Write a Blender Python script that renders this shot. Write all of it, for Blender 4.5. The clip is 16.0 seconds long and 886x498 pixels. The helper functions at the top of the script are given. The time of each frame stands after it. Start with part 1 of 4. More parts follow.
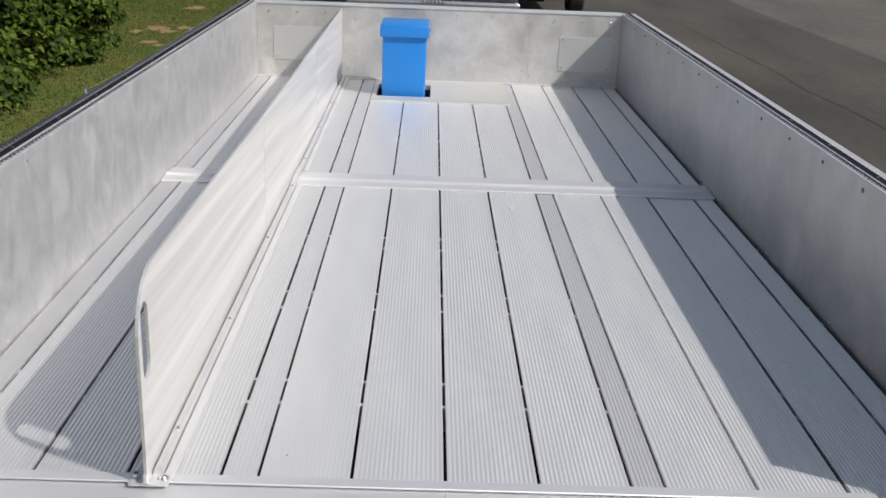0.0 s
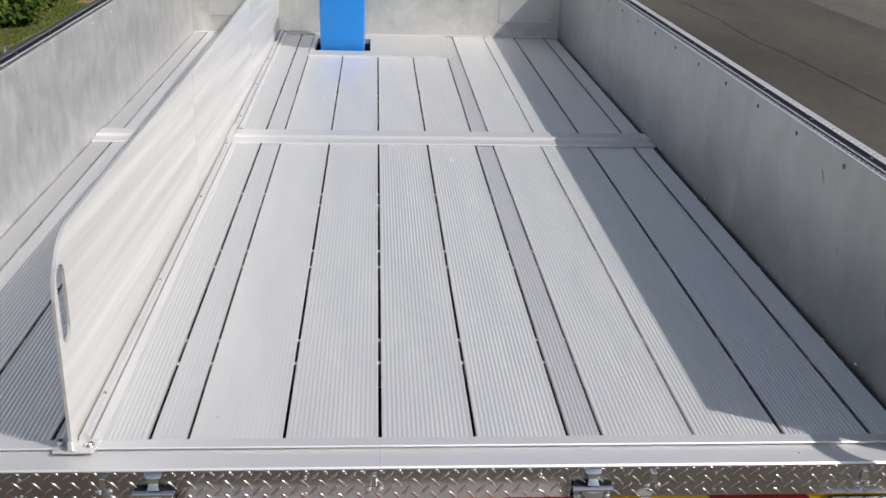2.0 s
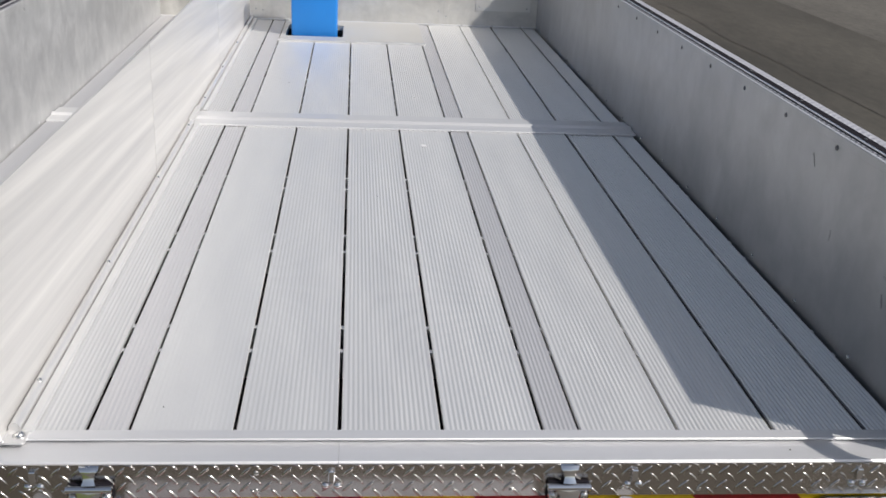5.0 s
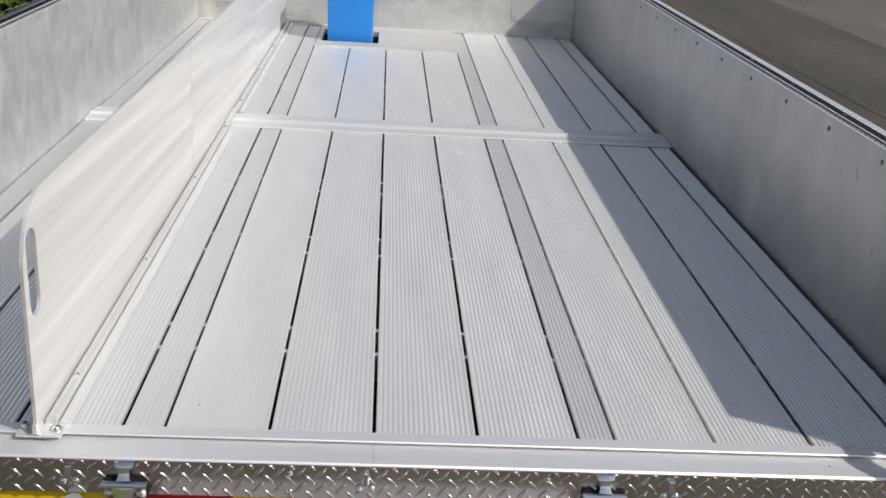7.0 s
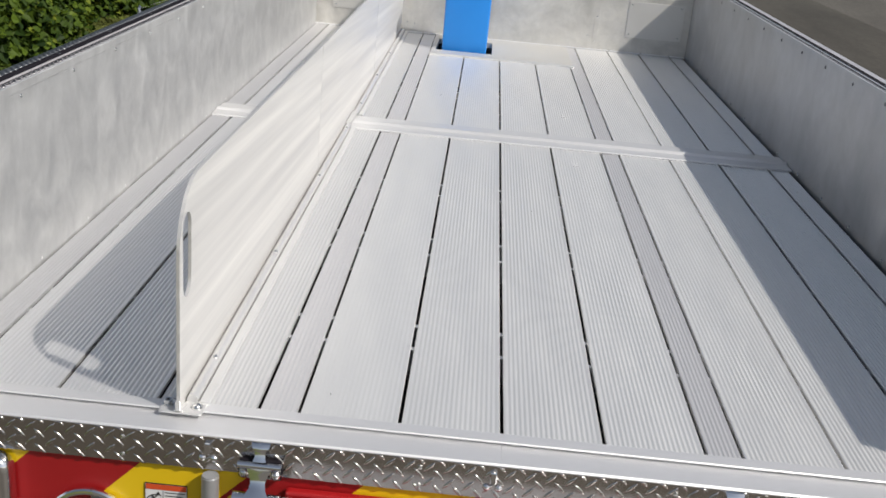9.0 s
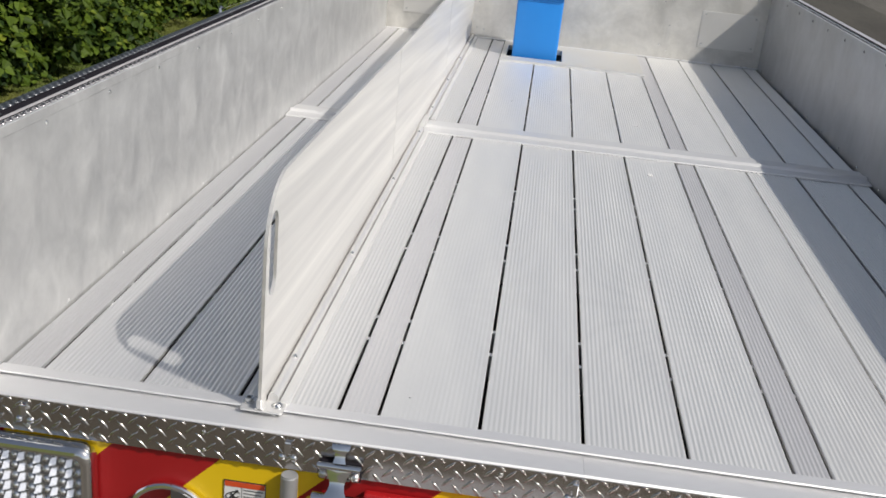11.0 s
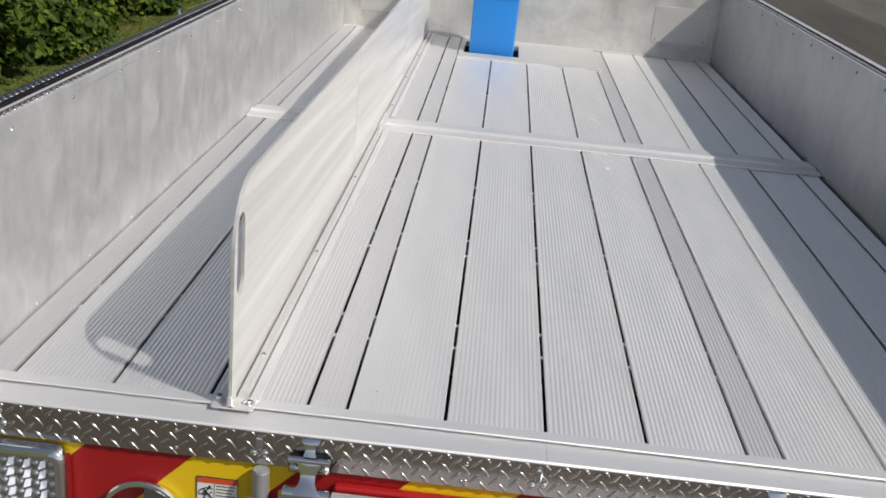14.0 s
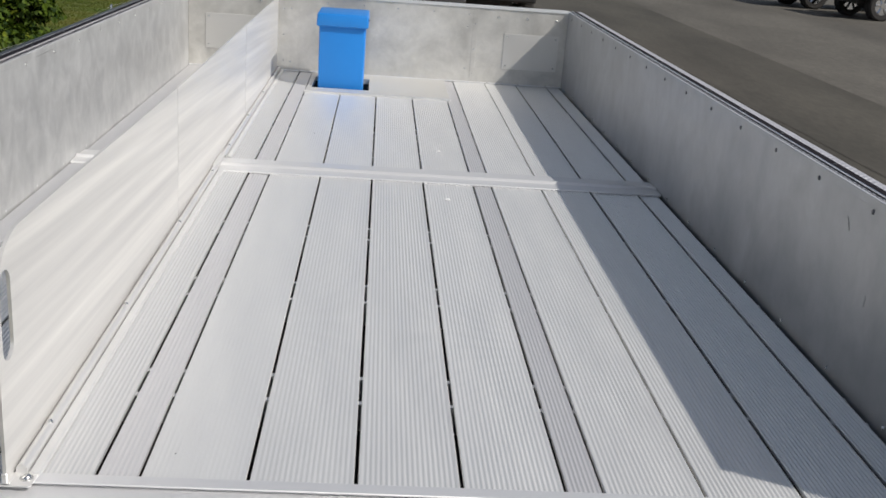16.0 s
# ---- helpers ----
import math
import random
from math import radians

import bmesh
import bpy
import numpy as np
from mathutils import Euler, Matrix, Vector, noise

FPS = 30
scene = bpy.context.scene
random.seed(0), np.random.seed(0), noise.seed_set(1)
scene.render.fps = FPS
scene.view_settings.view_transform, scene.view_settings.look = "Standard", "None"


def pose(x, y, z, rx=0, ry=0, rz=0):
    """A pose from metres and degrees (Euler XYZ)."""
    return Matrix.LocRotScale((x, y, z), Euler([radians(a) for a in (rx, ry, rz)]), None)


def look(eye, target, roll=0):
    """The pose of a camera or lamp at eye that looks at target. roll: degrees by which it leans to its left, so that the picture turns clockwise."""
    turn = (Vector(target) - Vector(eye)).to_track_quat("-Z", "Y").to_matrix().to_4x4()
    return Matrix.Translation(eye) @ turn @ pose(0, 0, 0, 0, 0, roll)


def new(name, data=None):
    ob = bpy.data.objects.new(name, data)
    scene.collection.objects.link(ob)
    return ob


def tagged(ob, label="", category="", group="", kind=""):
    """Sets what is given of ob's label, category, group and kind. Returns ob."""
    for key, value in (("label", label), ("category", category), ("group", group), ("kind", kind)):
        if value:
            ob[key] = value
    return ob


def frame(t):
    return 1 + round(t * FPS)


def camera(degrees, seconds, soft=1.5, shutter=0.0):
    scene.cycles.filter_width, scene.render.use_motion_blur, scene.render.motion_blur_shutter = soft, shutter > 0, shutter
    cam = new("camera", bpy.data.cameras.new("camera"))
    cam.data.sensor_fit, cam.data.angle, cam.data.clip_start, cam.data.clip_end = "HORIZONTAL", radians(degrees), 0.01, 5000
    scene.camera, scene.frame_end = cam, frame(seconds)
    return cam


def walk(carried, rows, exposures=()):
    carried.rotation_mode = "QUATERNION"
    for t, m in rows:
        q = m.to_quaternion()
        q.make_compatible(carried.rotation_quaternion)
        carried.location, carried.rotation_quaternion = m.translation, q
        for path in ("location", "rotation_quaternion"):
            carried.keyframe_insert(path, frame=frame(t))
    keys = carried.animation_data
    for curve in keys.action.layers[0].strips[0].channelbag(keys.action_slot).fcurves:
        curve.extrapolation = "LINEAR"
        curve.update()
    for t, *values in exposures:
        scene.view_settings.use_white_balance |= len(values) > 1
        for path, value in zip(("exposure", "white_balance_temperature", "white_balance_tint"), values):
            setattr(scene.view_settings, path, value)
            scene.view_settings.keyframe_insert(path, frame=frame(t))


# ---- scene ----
cam = camera(46.5, 16.0, soft=1.65)
PATH = [
    (0, (-0.053, -1.519, 0.953), (-0.012, 0.367, 0.289), 2.3),
    (0.5, (-0.041, -1.517, 0.956), (0.032, 0.365, 0.283), 2.1),
    (1, (-0.029, -1.511, 0.95), (0.069, 0.365, 0.264), 1.8),
    (1.5, (-0.014, -1.504, 0.943), (0.1, 0.362, 0.232), 1.3),
    (2, (-0.009, -1.489, 0.934), (0.122, 0.365, 0.195), 1.7),
    (2.5, (-0.002, -1.47, 0.922), (0.145, 0.374, 0.164), 2.1),
    (3, (0.005, -1.449, 0.912), (0.165, 0.392, 0.145), 2.5),
    (3.5, (0.008, -1.425, 0.894), (0.18, 0.416, 0.134), 2.8),
    (4, (0.013, -1.405, 0.876), (0.193, 0.44, 0.126), 2.9),
    (6.5, (0.009, -1.371, 0.839), (0.172, 0.487, 0.116), 3.3),
    (7, (-0.009, -1.376, 0.84), (0.121, 0.485, 0.12), 3.8),
    (7.5, (-0.032, -1.383, 0.838), (0.057, 0.483, 0.123), 4.3),
    (8, (-0.054, -1.392, 0.834), (-0.012, 0.478, 0.124), 4.7),
    (8.5, (-0.076, -1.398, 0.829), (-0.075, 0.473, 0.122), 5.2),
    (9, (-0.094, -1.399, 0.824), (-0.126, 0.472, 0.117), 5.4),
    (9.5, (-0.111, -1.398, 0.818), (-0.17, 0.472, 0.113), 5.6),
    (12, (-0.1517, -1.3814, 0.8056), (-0.3172, 0.4832, 0.1015), 6.01),
    (12.5, (-0.1538, -1.3795, 0.8022), (-0.3221, 0.4850, 0.0984), 6.06),
    (13, (-0.1542, -1.3858, 0.8040), (-0.3086, 0.4797, 0.0995), 5.96),
    (13.5, (-0.1531, -1.4039, 0.8153), (-0.2719, 0.4628, 0.1071), 5.83),
    (14, (-0.1437, -1.4314, 0.8301), (-0.2041, 0.4386, 0.1233), 5.58),
    (14.5, (-0.0989, -1.4069, 0.8236), (-0.1003, 0.4680, 0.1274), 5.00),
    (15, (-0.0508, -1.3873, 0.8211), (0.0072, 0.4927, 0.1415), 4.57),
    (15.5, (-0.0141, -1.3636, 0.8202), (0.0929, 0.5226, 0.1639), 4.34),
    (16, (-0.0009, -1.3478, 0.8257), (0.1444, 0.5446, 0.1953), 4.43),
]
walk(cam, [(t, look(eye, target, roll)) for t, eye, target, roll in PATH],
     exposures=[(0.0, 0.0, 6350, 11.3), (4.2, -0.04, 6360, 11.8), (7.5, 0.0, 6440, 10.2), (9.5, 0.02, 6480, 10.2), (12.5, -0.02, 6510, 10.2), (14.5, -0.06, 6490, 10.2), (16.0, -0.07, 6440, 10.2)])

# ---- light ----
GROUND = -1.4
SUN_FROM = Vector((0.90, -0.45, 1.0)).normalized()
world = bpy.data.worlds.new("world")
scene.world = world
world.use_nodes = True
wn = world.node_tree
sky = wn.nodes.new("ShaderNodeTexSky")
sky.sky_type = "NISHITA"
sky.sun_disc = False
sky.sun_elevation = math.asin(SUN_FROM.z)
sky.sun_rotation = math.atan2(SUN_FROM.x, SUN_FROM.y)
sky.air_density, sky.dust_density, sky.ozone_density = 1.0, 1.5, 1.0
haze = wn.nodes.new("ShaderNodeHueSaturation")
haze.inputs["Saturation"].default_value = 0.60
wn.links.new(sky.outputs[0], haze.inputs["Color"])
wn.links.new(haze.outputs[0], wn.nodes["Background"].inputs[0])
wn.nodes["Background"].inputs[1].default_value = 0.083
sun = new("sun", bpy.data.lights.new("sun", "SUN"))
sun.data.energy, sun.data.angle, sun.data.color = 4.33, radians(0.6), (1.0, 0.945, 0.865)
sun.matrix_world = look(SUN_FROM * 40, (0, 0, 0))


# ---- materials ----
STREAK = -3.2        # slant of the reflection streaks painted on the divider, in degrees


def material(name, base, metal=0.0, rough=0.5, tint=None, scale=6.0, stretch=(1, 1, 1), amount=0.5,
             grain=0.0, grain_scale=400.0, grain_stretch=(1, 1, 1), wave=0.0, wave_scale=3.0,
             rough_vary=0.0, coat=0.0, per_piece=0.0, spec=0.5, detail=5.0, swirl=0.0, slant=0.0, fleck=0.0, fleck_scale=30.0):
    """Principled surface: two-scale colour variation, fine relief, uneven gloss."""
    m = bpy.data.materials.new(name)
    m.use_nodes = True
    nt = m.node_tree
    p = nt.nodes["Principled BSDF"]
    p.inputs["Base Color"].default_value = (*base, 1)
    p.inputs["Metallic"].default_value = metal
    p.inputs["Roughness"].default_value = rough
    p.inputs["Coat Weight"].default_value = coat
    p.inputs["Specular IOR Level"].default_value = spec
    tc = nt.nodes.new("ShaderNodeTexCoord")

    def noise_at(sc, st, det=5.0, rough_=0.55):
        mp = nt.nodes.new("ShaderNodeMapping")
        mp.inputs["Scale"].default_value = st
        mp.vector_type = "TEXTURE" if slant else "POINT"
        if slant:
            mp.inputs["Scale"].default_value = [1 / k for k in st]
            mp.inputs["Rotation"].default_value = (radians(slant), 0, 0)
        nt.links.new(tc.outputs["Object"], mp.inputs[0])
        n = nt.nodes.new("ShaderNodeTexNoise")
        n.inputs["Scale"].default_value = sc
        n.inputs["Detail"].default_value = det
        n.inputs["Roughness"].default_value = rough_
        nt.links.new(mp.outputs[0], n.inputs["Vector"])
        return n

    big = noise_at(scale, stretch, detail)
    big.inputs["Distortion"].default_value = swirl
    colour = None
    if tint is not None:
        ramp = nt.nodes.new("ShaderNodeValToRGB")
        ramp.color_ramp.elements[0].position = 0.5 - amount * 0.5
        ramp.color_ramp.elements[1].position = 0.5 + amount * 0.5
        ramp.color_ramp.elements[0].color = (*base, 1)
        ramp.color_ramp.elements[1].color = (*tint, 1)
        nt.links.new(big.outputs["Fac"], ramp.inputs[0])
        colour = ramp.outputs[0]
    if fleck:
        small = noise_at(fleck_scale, stretch, 6.0, 0.7)
        rf = nt.nodes.new("ShaderNodeMapRange")
        rf.inputs["From Min"].default_value, rf.inputs["From Max"].default_value = 0.3, 0.7
        rf.inputs["To Min"].default_value, rf.inputs["To Max"].default_value = 1 - fleck, 1 + fleck
        nt.links.new(small.outputs["Fac"], rf.inputs["Value"])
        hs = nt.nodes.new("ShaderNodeHueSaturation")
        hs.inputs["Color"].default_value = (*base, 1)
        nt.links.new(rf.outputs[0], hs.inputs["Value"])
        if colour:
            nt.links.new(colour, hs.inputs["Color"])
        colour = hs.outputs[0]
    if per_piece:
        info = nt.nodes.new("ShaderNodeObjectInfo")
        rng = nt.nodes.new("ShaderNodeMapRange")
        rng.inputs["To Min"].default_value, rng.inputs["To Max"].default_value = 1 - per_piece, 1 + per_piece
        nt.links.new(info.outputs["Random"], rng.inputs["Value"])
        hsv = nt.nodes.new("ShaderNodeHueSaturation")
        hsv.inputs["Color"].default_value = (*base, 1)
        nt.links.new(rng.outputs[0], hsv.inputs["Value"])
        if colour:
            nt.links.new(colour, hsv.inputs["Color"])
        colour = hsv.outputs[0]
    if colour:
        nt.links.new(colour, p.inputs["Base Color"])
    if rough_vary:
        rr = nt.nodes.new("ShaderNodeMapRange")
        rr.inputs["From Min"].default_value, rr.inputs["From Max"].default_value = 0.3, 0.7
        rr.inputs["To Min"].default_value, rr.inputs["To Max"].default_value = rough - rough_vary, rough + rough_vary
        nt.links.new(big.outputs["Fac"], rr.inputs["Value"])
        nt.links.new(rr.outputs[0], p.inputs["Roughness"])
    last = None
    if grain:
        fine = noise_at(grain_scale, grain_stretch, 3.0)
        b = nt.nodes.new("ShaderNodeBump")
        b.inputs["Strength"].default_value = grain
        b.inputs["Distance"].default_value = 0.001
        nt.links.new(fine.outputs["Fac"], b.inputs["Height"])
        last = b
    if wave:
        slow = noise_at(wave_scale, stretch, 1.5)
        b2 = nt.nodes.new("ShaderNodeBump")
        b2.inputs["Strength"].default_value = 1.0
        b2.inputs["Distance"].default_value = wave
        nt.links.new(slow.outputs["Fac"], b2.inputs["Height"])
        if last:
            nt.links.new(last.outputs[0], b2.inputs["Normal"])
        last = b2
    if last:
        nt.links.new(last.outputs[0], p.inputs["Normal"])
    return m


M_SLAT = material("anodised aluminium slat", (0.82, 0.82, 0.815), 0.60, 0.42, (0.89, 0.89, 0.88), 5, (3, 0.5, 1), 0.6,
                  grain=0.12, grain_scale=900, grain_stretch=(1, 0.05, 1), per_piece=0.025, rough_vary=0.05)
# left-bay copy of M_SLAT: paler, more metallic, to lift the divider's shade there
M_SLAT_PALE = material("pale aluminium slat", (0.88, 0.88, 0.885), 0.80, 0.42, (0.93, 0.93, 0.93), 5, (3, 0.5, 1), 0.6,
                       grain=0.12, grain_scale=900, grain_stretch=(1, 0.05, 1), per_piece=0.025, rough_vary=0.05)
M_SLAT_GREY = material("grey aluminium strip", (0.66, 0.658, 0.67), 0.74, 0.46, (0.74, 0.738, 0.75), 5, (3, 0.5, 1), 0.6,
                       grain=0.12, grain_scale=900, grain_stretch=(1, 0.05, 1))
# darkened base offsets the light the divider throws onto this plank
M_SLAT_DARKENED = material("aluminium slat darkened against bounce", (0.75, 0.75, 0.75), 0.70, 0.43, (0.81, 0.81, 0.805), 5, (3, 0.5, 1), 0.6,
                       grain=0.12, grain_scale=900, grain_stretch=(1, 0.05, 1), per_piece=0.025)
M_SLAT_MILL = material("mill aluminium strip", (0.68, 0.675, 0.688), 0.6, 0.43, (0.745, 0.74, 0.75), 5, (3, 0.5, 1), 0.6,
                       grain=0.12, grain_scale=900, grain_stretch=(1, 0.05, 1), per_piece=0.03)
M_TRIM = material("satin aluminium trim", (0.76, 0.76, 0.765), 0.55, 0.34, (0.82, 0.82, 0.82), 4, (0.4, 3, 1), 0.6,
                  grain=0.1, grain_scale=700, grain_stretch=(0.05, 1, 1))
M_WALL = material("sanded aluminium sheet", (0.455, 0.462, 0.470), 0.48, 0.46, (0.645, 0.65, 0.65), 13.0, (1, 0.95, 0.76), 0.47,
                  grain=0.25, grain_scale=500, rough_vary=0.1, wave=0.0008, wave_scale=7, swirl=0.7, detail=9.0, fleck=0.05, fleck_scale=40)
# smoother than M_WALL, and darker: the right wall's shade is in the base
M_SMOOTH_SHADED = material("smooth shaded aluminium sheet", (0.37, 0.375, 0.385), 0.6, 0.40, (0.50, 0.505, 0.515), 5.0, (1, 1.1, 0.9), 0.36,
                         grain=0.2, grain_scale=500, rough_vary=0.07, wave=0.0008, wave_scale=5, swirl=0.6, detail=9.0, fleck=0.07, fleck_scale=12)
M_SCUFF = material("dull scuffed aluminium", (0.29, 0.29, 0.30), 0.55, 0.50, (0.40, 0.40, 0.41), 60, (1, 1, 1), 0.5, fleck=0.2, fleck_scale=120)
M_WALL_FRONT = material("stained sanded aluminium sheet", (0.49, 0.48, 0.45), 0.45, 0.42, (0.72, 0.705, 0.665), 7, (1, 1, 1), 0.45,
                        grain=0.25, grain_scale=500, rough_vary=0.1, wave=0.0006, wave_scale=6, swirl=0.5, detail=8.0, fleck=0.06, fleck_scale=36)
# pale and dark streaks stand in for floor reflections in the wavy sheet
M_DIVIDER = material("brushed plate with painted reflection streaks", (0.58, 0.575, 0.57), 0.48, 0.42, (0.835, 0.825, 0.80), 4.0, (1, 0.13, 6.2), 0.44,
                     grain=0.08, grain_scale=600, grain_stretch=(1, 0.1, 1), wave=0.005, wave_scale=2.0, rough_vary=0.06, slant=STREAK, detail=4.0)
M_PLATE = material("smooth aluminium plate", (0.66, 0.65, 0.62), 0.5, 0.38, (0.73, 0.72, 0.69), 4, (1, 1, 1), 0.5,
                   grain=0.15, grain_scale=500, rough_vary=0.08)
M_WELD = material("bright aluminium angle", (0.66, 0.66, 0.66), 0.55, 0.28, (0.76, 0.755, 0.745), 9, (1, 0.6, 1), 0.5,
                  grain=0.2, grain_scale=300, wave=0.003, wave_scale=14)
M_SILL = material("bright satin aluminium sill", (0.82, 0.82, 0.83), 0.78, 0.55, (0.88, 0.88, 0.885), 4, (0.4, 3, 1), 0.6,
                  grain=0.1, grain_scale=700, grain_stretch=(0.05, 1, 1))
M_FLANGE = material("pale aluminium flange", (0.71, 0.71, 0.705), 0.58, 0.40, (0.83, 0.83, 0.82), 12, (1, 0.4, 1), 0.5,
                    grain=0.2, grain_scale=300, wave=0.0015, wave_scale=9)
M_TREAD = material("polished tread plate", (0.50, 0.475, 0.45), 1.0, 0.2, (0.60, 0.575, 0.545), 8, (1, 1, 1), 0.5,
                   rough_vary=0.05, wave=0.002, wave_scale=9)
# left outer lugs: lighter base than the cap, for their highlights
M_RIM_LUG = material("tread lugs brightened for glints", (0.26, 0.27, 0.28), 0.95, 0.32, (0.38, 0.39, 0.40), 12, (1, 1, 1), 0.5)
# left cap: near-black base carries the dark hedge reflected in it
M_CAP = material("tread plate cap", (0.10, 0.105, 0.11), 1.0, 0.30, (0.17, 0.175, 0.18), 12, (1, 1, 1), 0.5)
M_CAP_LUG = material("dark tread lugs", (0.16, 0.155, 0.165), 1.0, 0.30, (0.26, 0.255, 0.265), 12, (1, 1, 1), 0.5)
M_CAP_EDGE = material("pale folded cap edge", (0.60, 0.575, 0.585), 0.45, 0.34, (0.70, 0.675, 0.68), 14, (1, 0.3, 1), 0.5, rough_vary=0.06)
# right-hand cap: the pale sky it reflects is put into the base colour
M_CAP_SKYLIT = material("tread plate cap with sky reflection", (0.50, 0.50, 0.54), 0.5, 0.48, (0.60, 0.60, 0.64), 12, (1, 1, 1), 0.5)
M_CHROME = material("chrome", (0.85, 0.86, 0.88), 1.0, 0.06, (0.8, 0.81, 0.83), 20, (1, 1, 1), 0.6, rough_vary=0.03)
M_STEEL = material("stainless steel", (0.68, 0.68, 0.67), 1.0, 0.24, (0.75, 0.75, 0.74), 60, (1, 1, 1), 0.6, rough_vary=0.06)
M_SATIN = material("satin chrome", (0.80, 0.81, 0.83), 0.9, 0.2, (0.86, 0.87, 0.88), 60, (1, 1, 1), 0.6, rough_vary=0.06)
# base darkened in place of the ground that the chrome would mirror
M_BUMPER = material("darkened chrome", (0.36, 0.37, 0.40), 1.0, 0.14, (0.5, 0.51, 0.54), 6, (1, 1, 1), 0.6, rough_vary=0.06)
M_RUBBER = material("black rubber", (0.010, 0.009, 0.012), 0.0, 0.8, (0.022, 0.02, 0.025), 40, (1, 0.2, 1), 0.7, grain=0.3, grain_scale=300, spec=0.06)
M_DARK = material("dark steel pan", (0.05, 0.05, 0.05), 0.3, 0.7, (0.08, 0.078, 0.075), 7, (1, 1, 1), 0.6)
M_BLUE = material("blue plastic", (0.011, 0.195, 0.60), 0.0, 0.38, (0.016, 0.215, 0.64), 7, (1, 1, 1), 0.6, grain=0.1, grain_scale=250)
M_RED = material("red reflective sheeting", (0.30, 0.006, 0.008), 0.0, 0.45, (0.35, 0.009, 0.011), 9, (1, 1, 1), 0.6, coat=0.12, grain=0.06, grain_scale=700)
M_YELLOW = material("yellow reflective sheeting", (0.74, 0.49, 0.004), 0.0, 0.45, (0.80, 0.54, 0.008), 9, (1, 1, 1), 0.6, coat=0.12, grain=0.06, grain_scale=700)
M_WHITE = material("white paint", (0.78, 0.78, 0.78), 0.0, 0.35, (0.83, 0.83, 0.83), 9, (1, 1, 1), 0.6, coat=0.2)
M_BLACK = material("black print", (0.02, 0.02, 0.02), 0.0, 0.5, (0.03, 0.03, 0.03), 30, (1, 1, 1), 0.6)
M_LENS_BACK = material("silvered reflector", (0.34, 0.35, 0.39), 0.8, 0.25, (0.55, 0.56, 0.60), 90, (1, 1, 1), 0.5, rough_vary=0.06)
M_LENS = material("clear moulded reflector", (0.86, 0.87, 0.90), 0.88, 0.26, (0.9, 0.91, 0.93), 60, (1, 1, 1), 0.6)
M_ASPHALT = material("worn asphalt", (0.034, 0.031, 0.024), 0.0, 0.85, (0.066, 0.060, 0.048), 0.55, (1, 0.3, 1), 0.28,
                     grain=0.8, grain_scale=90, detail=9, fleck=0.25, fleck_scale=14)
M_ASPHALT_OLD = material("older paler asphalt", (0.056, 0.051, 0.043), 0.0, 0.85, (0.100, 0.093, 0.079), 0.4, (1, 0.35, 1), 0.3,
                         grain=0.8, grain_scale=90, detail=9, fleck=0.25, fleck_scale=14)
# out-of-view ground behind the truck, made paler to brighten the tread plate's reflection
M_REAR_GROUND = material("paler unseen rear ground", (0.075, 0.066, 0.052), 0.0, 0.85, (0.115, 0.10, 0.082), 0.8, (1, 1, 1), 0.5, grain=0.6, grain_scale=60, fleck=0.12)
M_CRACK = material("tar seam", (0.033, 0.030, 0.024), 0.0, 0.85, (0.061, 0.056, 0.045), 2.2, (1, 1, 1), 0.4, fleck=0.3, fleck_scale=14)
M_GRASS = material("mown grass", (0.050, 0.096, 0.012), 0.0, 0.9, (0.130, 0.120, 0.027), 0.9, (0.6, 1.5, 1), 0.5, grain=1.0, grain_scale=60, detail=8)
M_BLADE = material("grass blade", (0.050, 0.100, 0.011), 0.0, 0.7, (0.130, 0.122, 0.027), 0.9, (0.6, 1.5, 1), 0.5, spec=0.2, detail=8)
M_DIRT = material("bare dirt", (0.20, 0.125, 0.05), 0.0, 0.95, (0.32, 0.22, 0.11), 5, (1, 1, 1), 0.6, grain=1.0, grain_scale=80)
M_SOIL = material("shaded soil", (0.022, 0.024, 0.010), 0.0, 0.95, (0.035, 0.038, 0.014), 3, (1, 1, 1), 0.6)
M_STEM = material("vine stem", (0.10, 0.075, 0.035), 0.0, 0.8, (0.16, 0.12, 0.06), 12, (1, 1, 1), 0.6)
M_TYRE = material("tyre rubber", (0.018, 0.017, 0.016), 0.0, 0.8, (0.035, 0.032, 0.03), 9, (1, 1, 1), 0.6)
M_CARBODY = material("dark vehicle paint", (0.02, 0.02, 0.022), 0.0, 0.25, (0.03, 0.03, 0.03), 4, (1, 1, 1), 0.6, coat=0.6)
M_FIRE_RED = material("fire engine paint", (0.42, 0.02, 0.015), 0.0, 0.25, (0.46, 0.025, 0.02), 4, (1, 1, 1), 0.6, coat=0.6)
M_HEADER = material("red-orange print", (0.62, 0.075, 0.018), 0.0, 0.5, (0.68, 0.09, 0.022), 40, (1, 1, 1), 0.5)
M_ORANGE = material("orange marker lens", (0.75, 0.14, 0.02), 0.0, 0.2, (0.8, 0.18, 0.03), 30, (1, 1, 1), 0.6, coat=0.5)
M_GLASS_DARK = material("dark windscreen", (0.02, 0.025, 0.03), 0.0, 0.05, (0.03, 0.03, 0.035), 3, (1, 1, 1), 0.6)


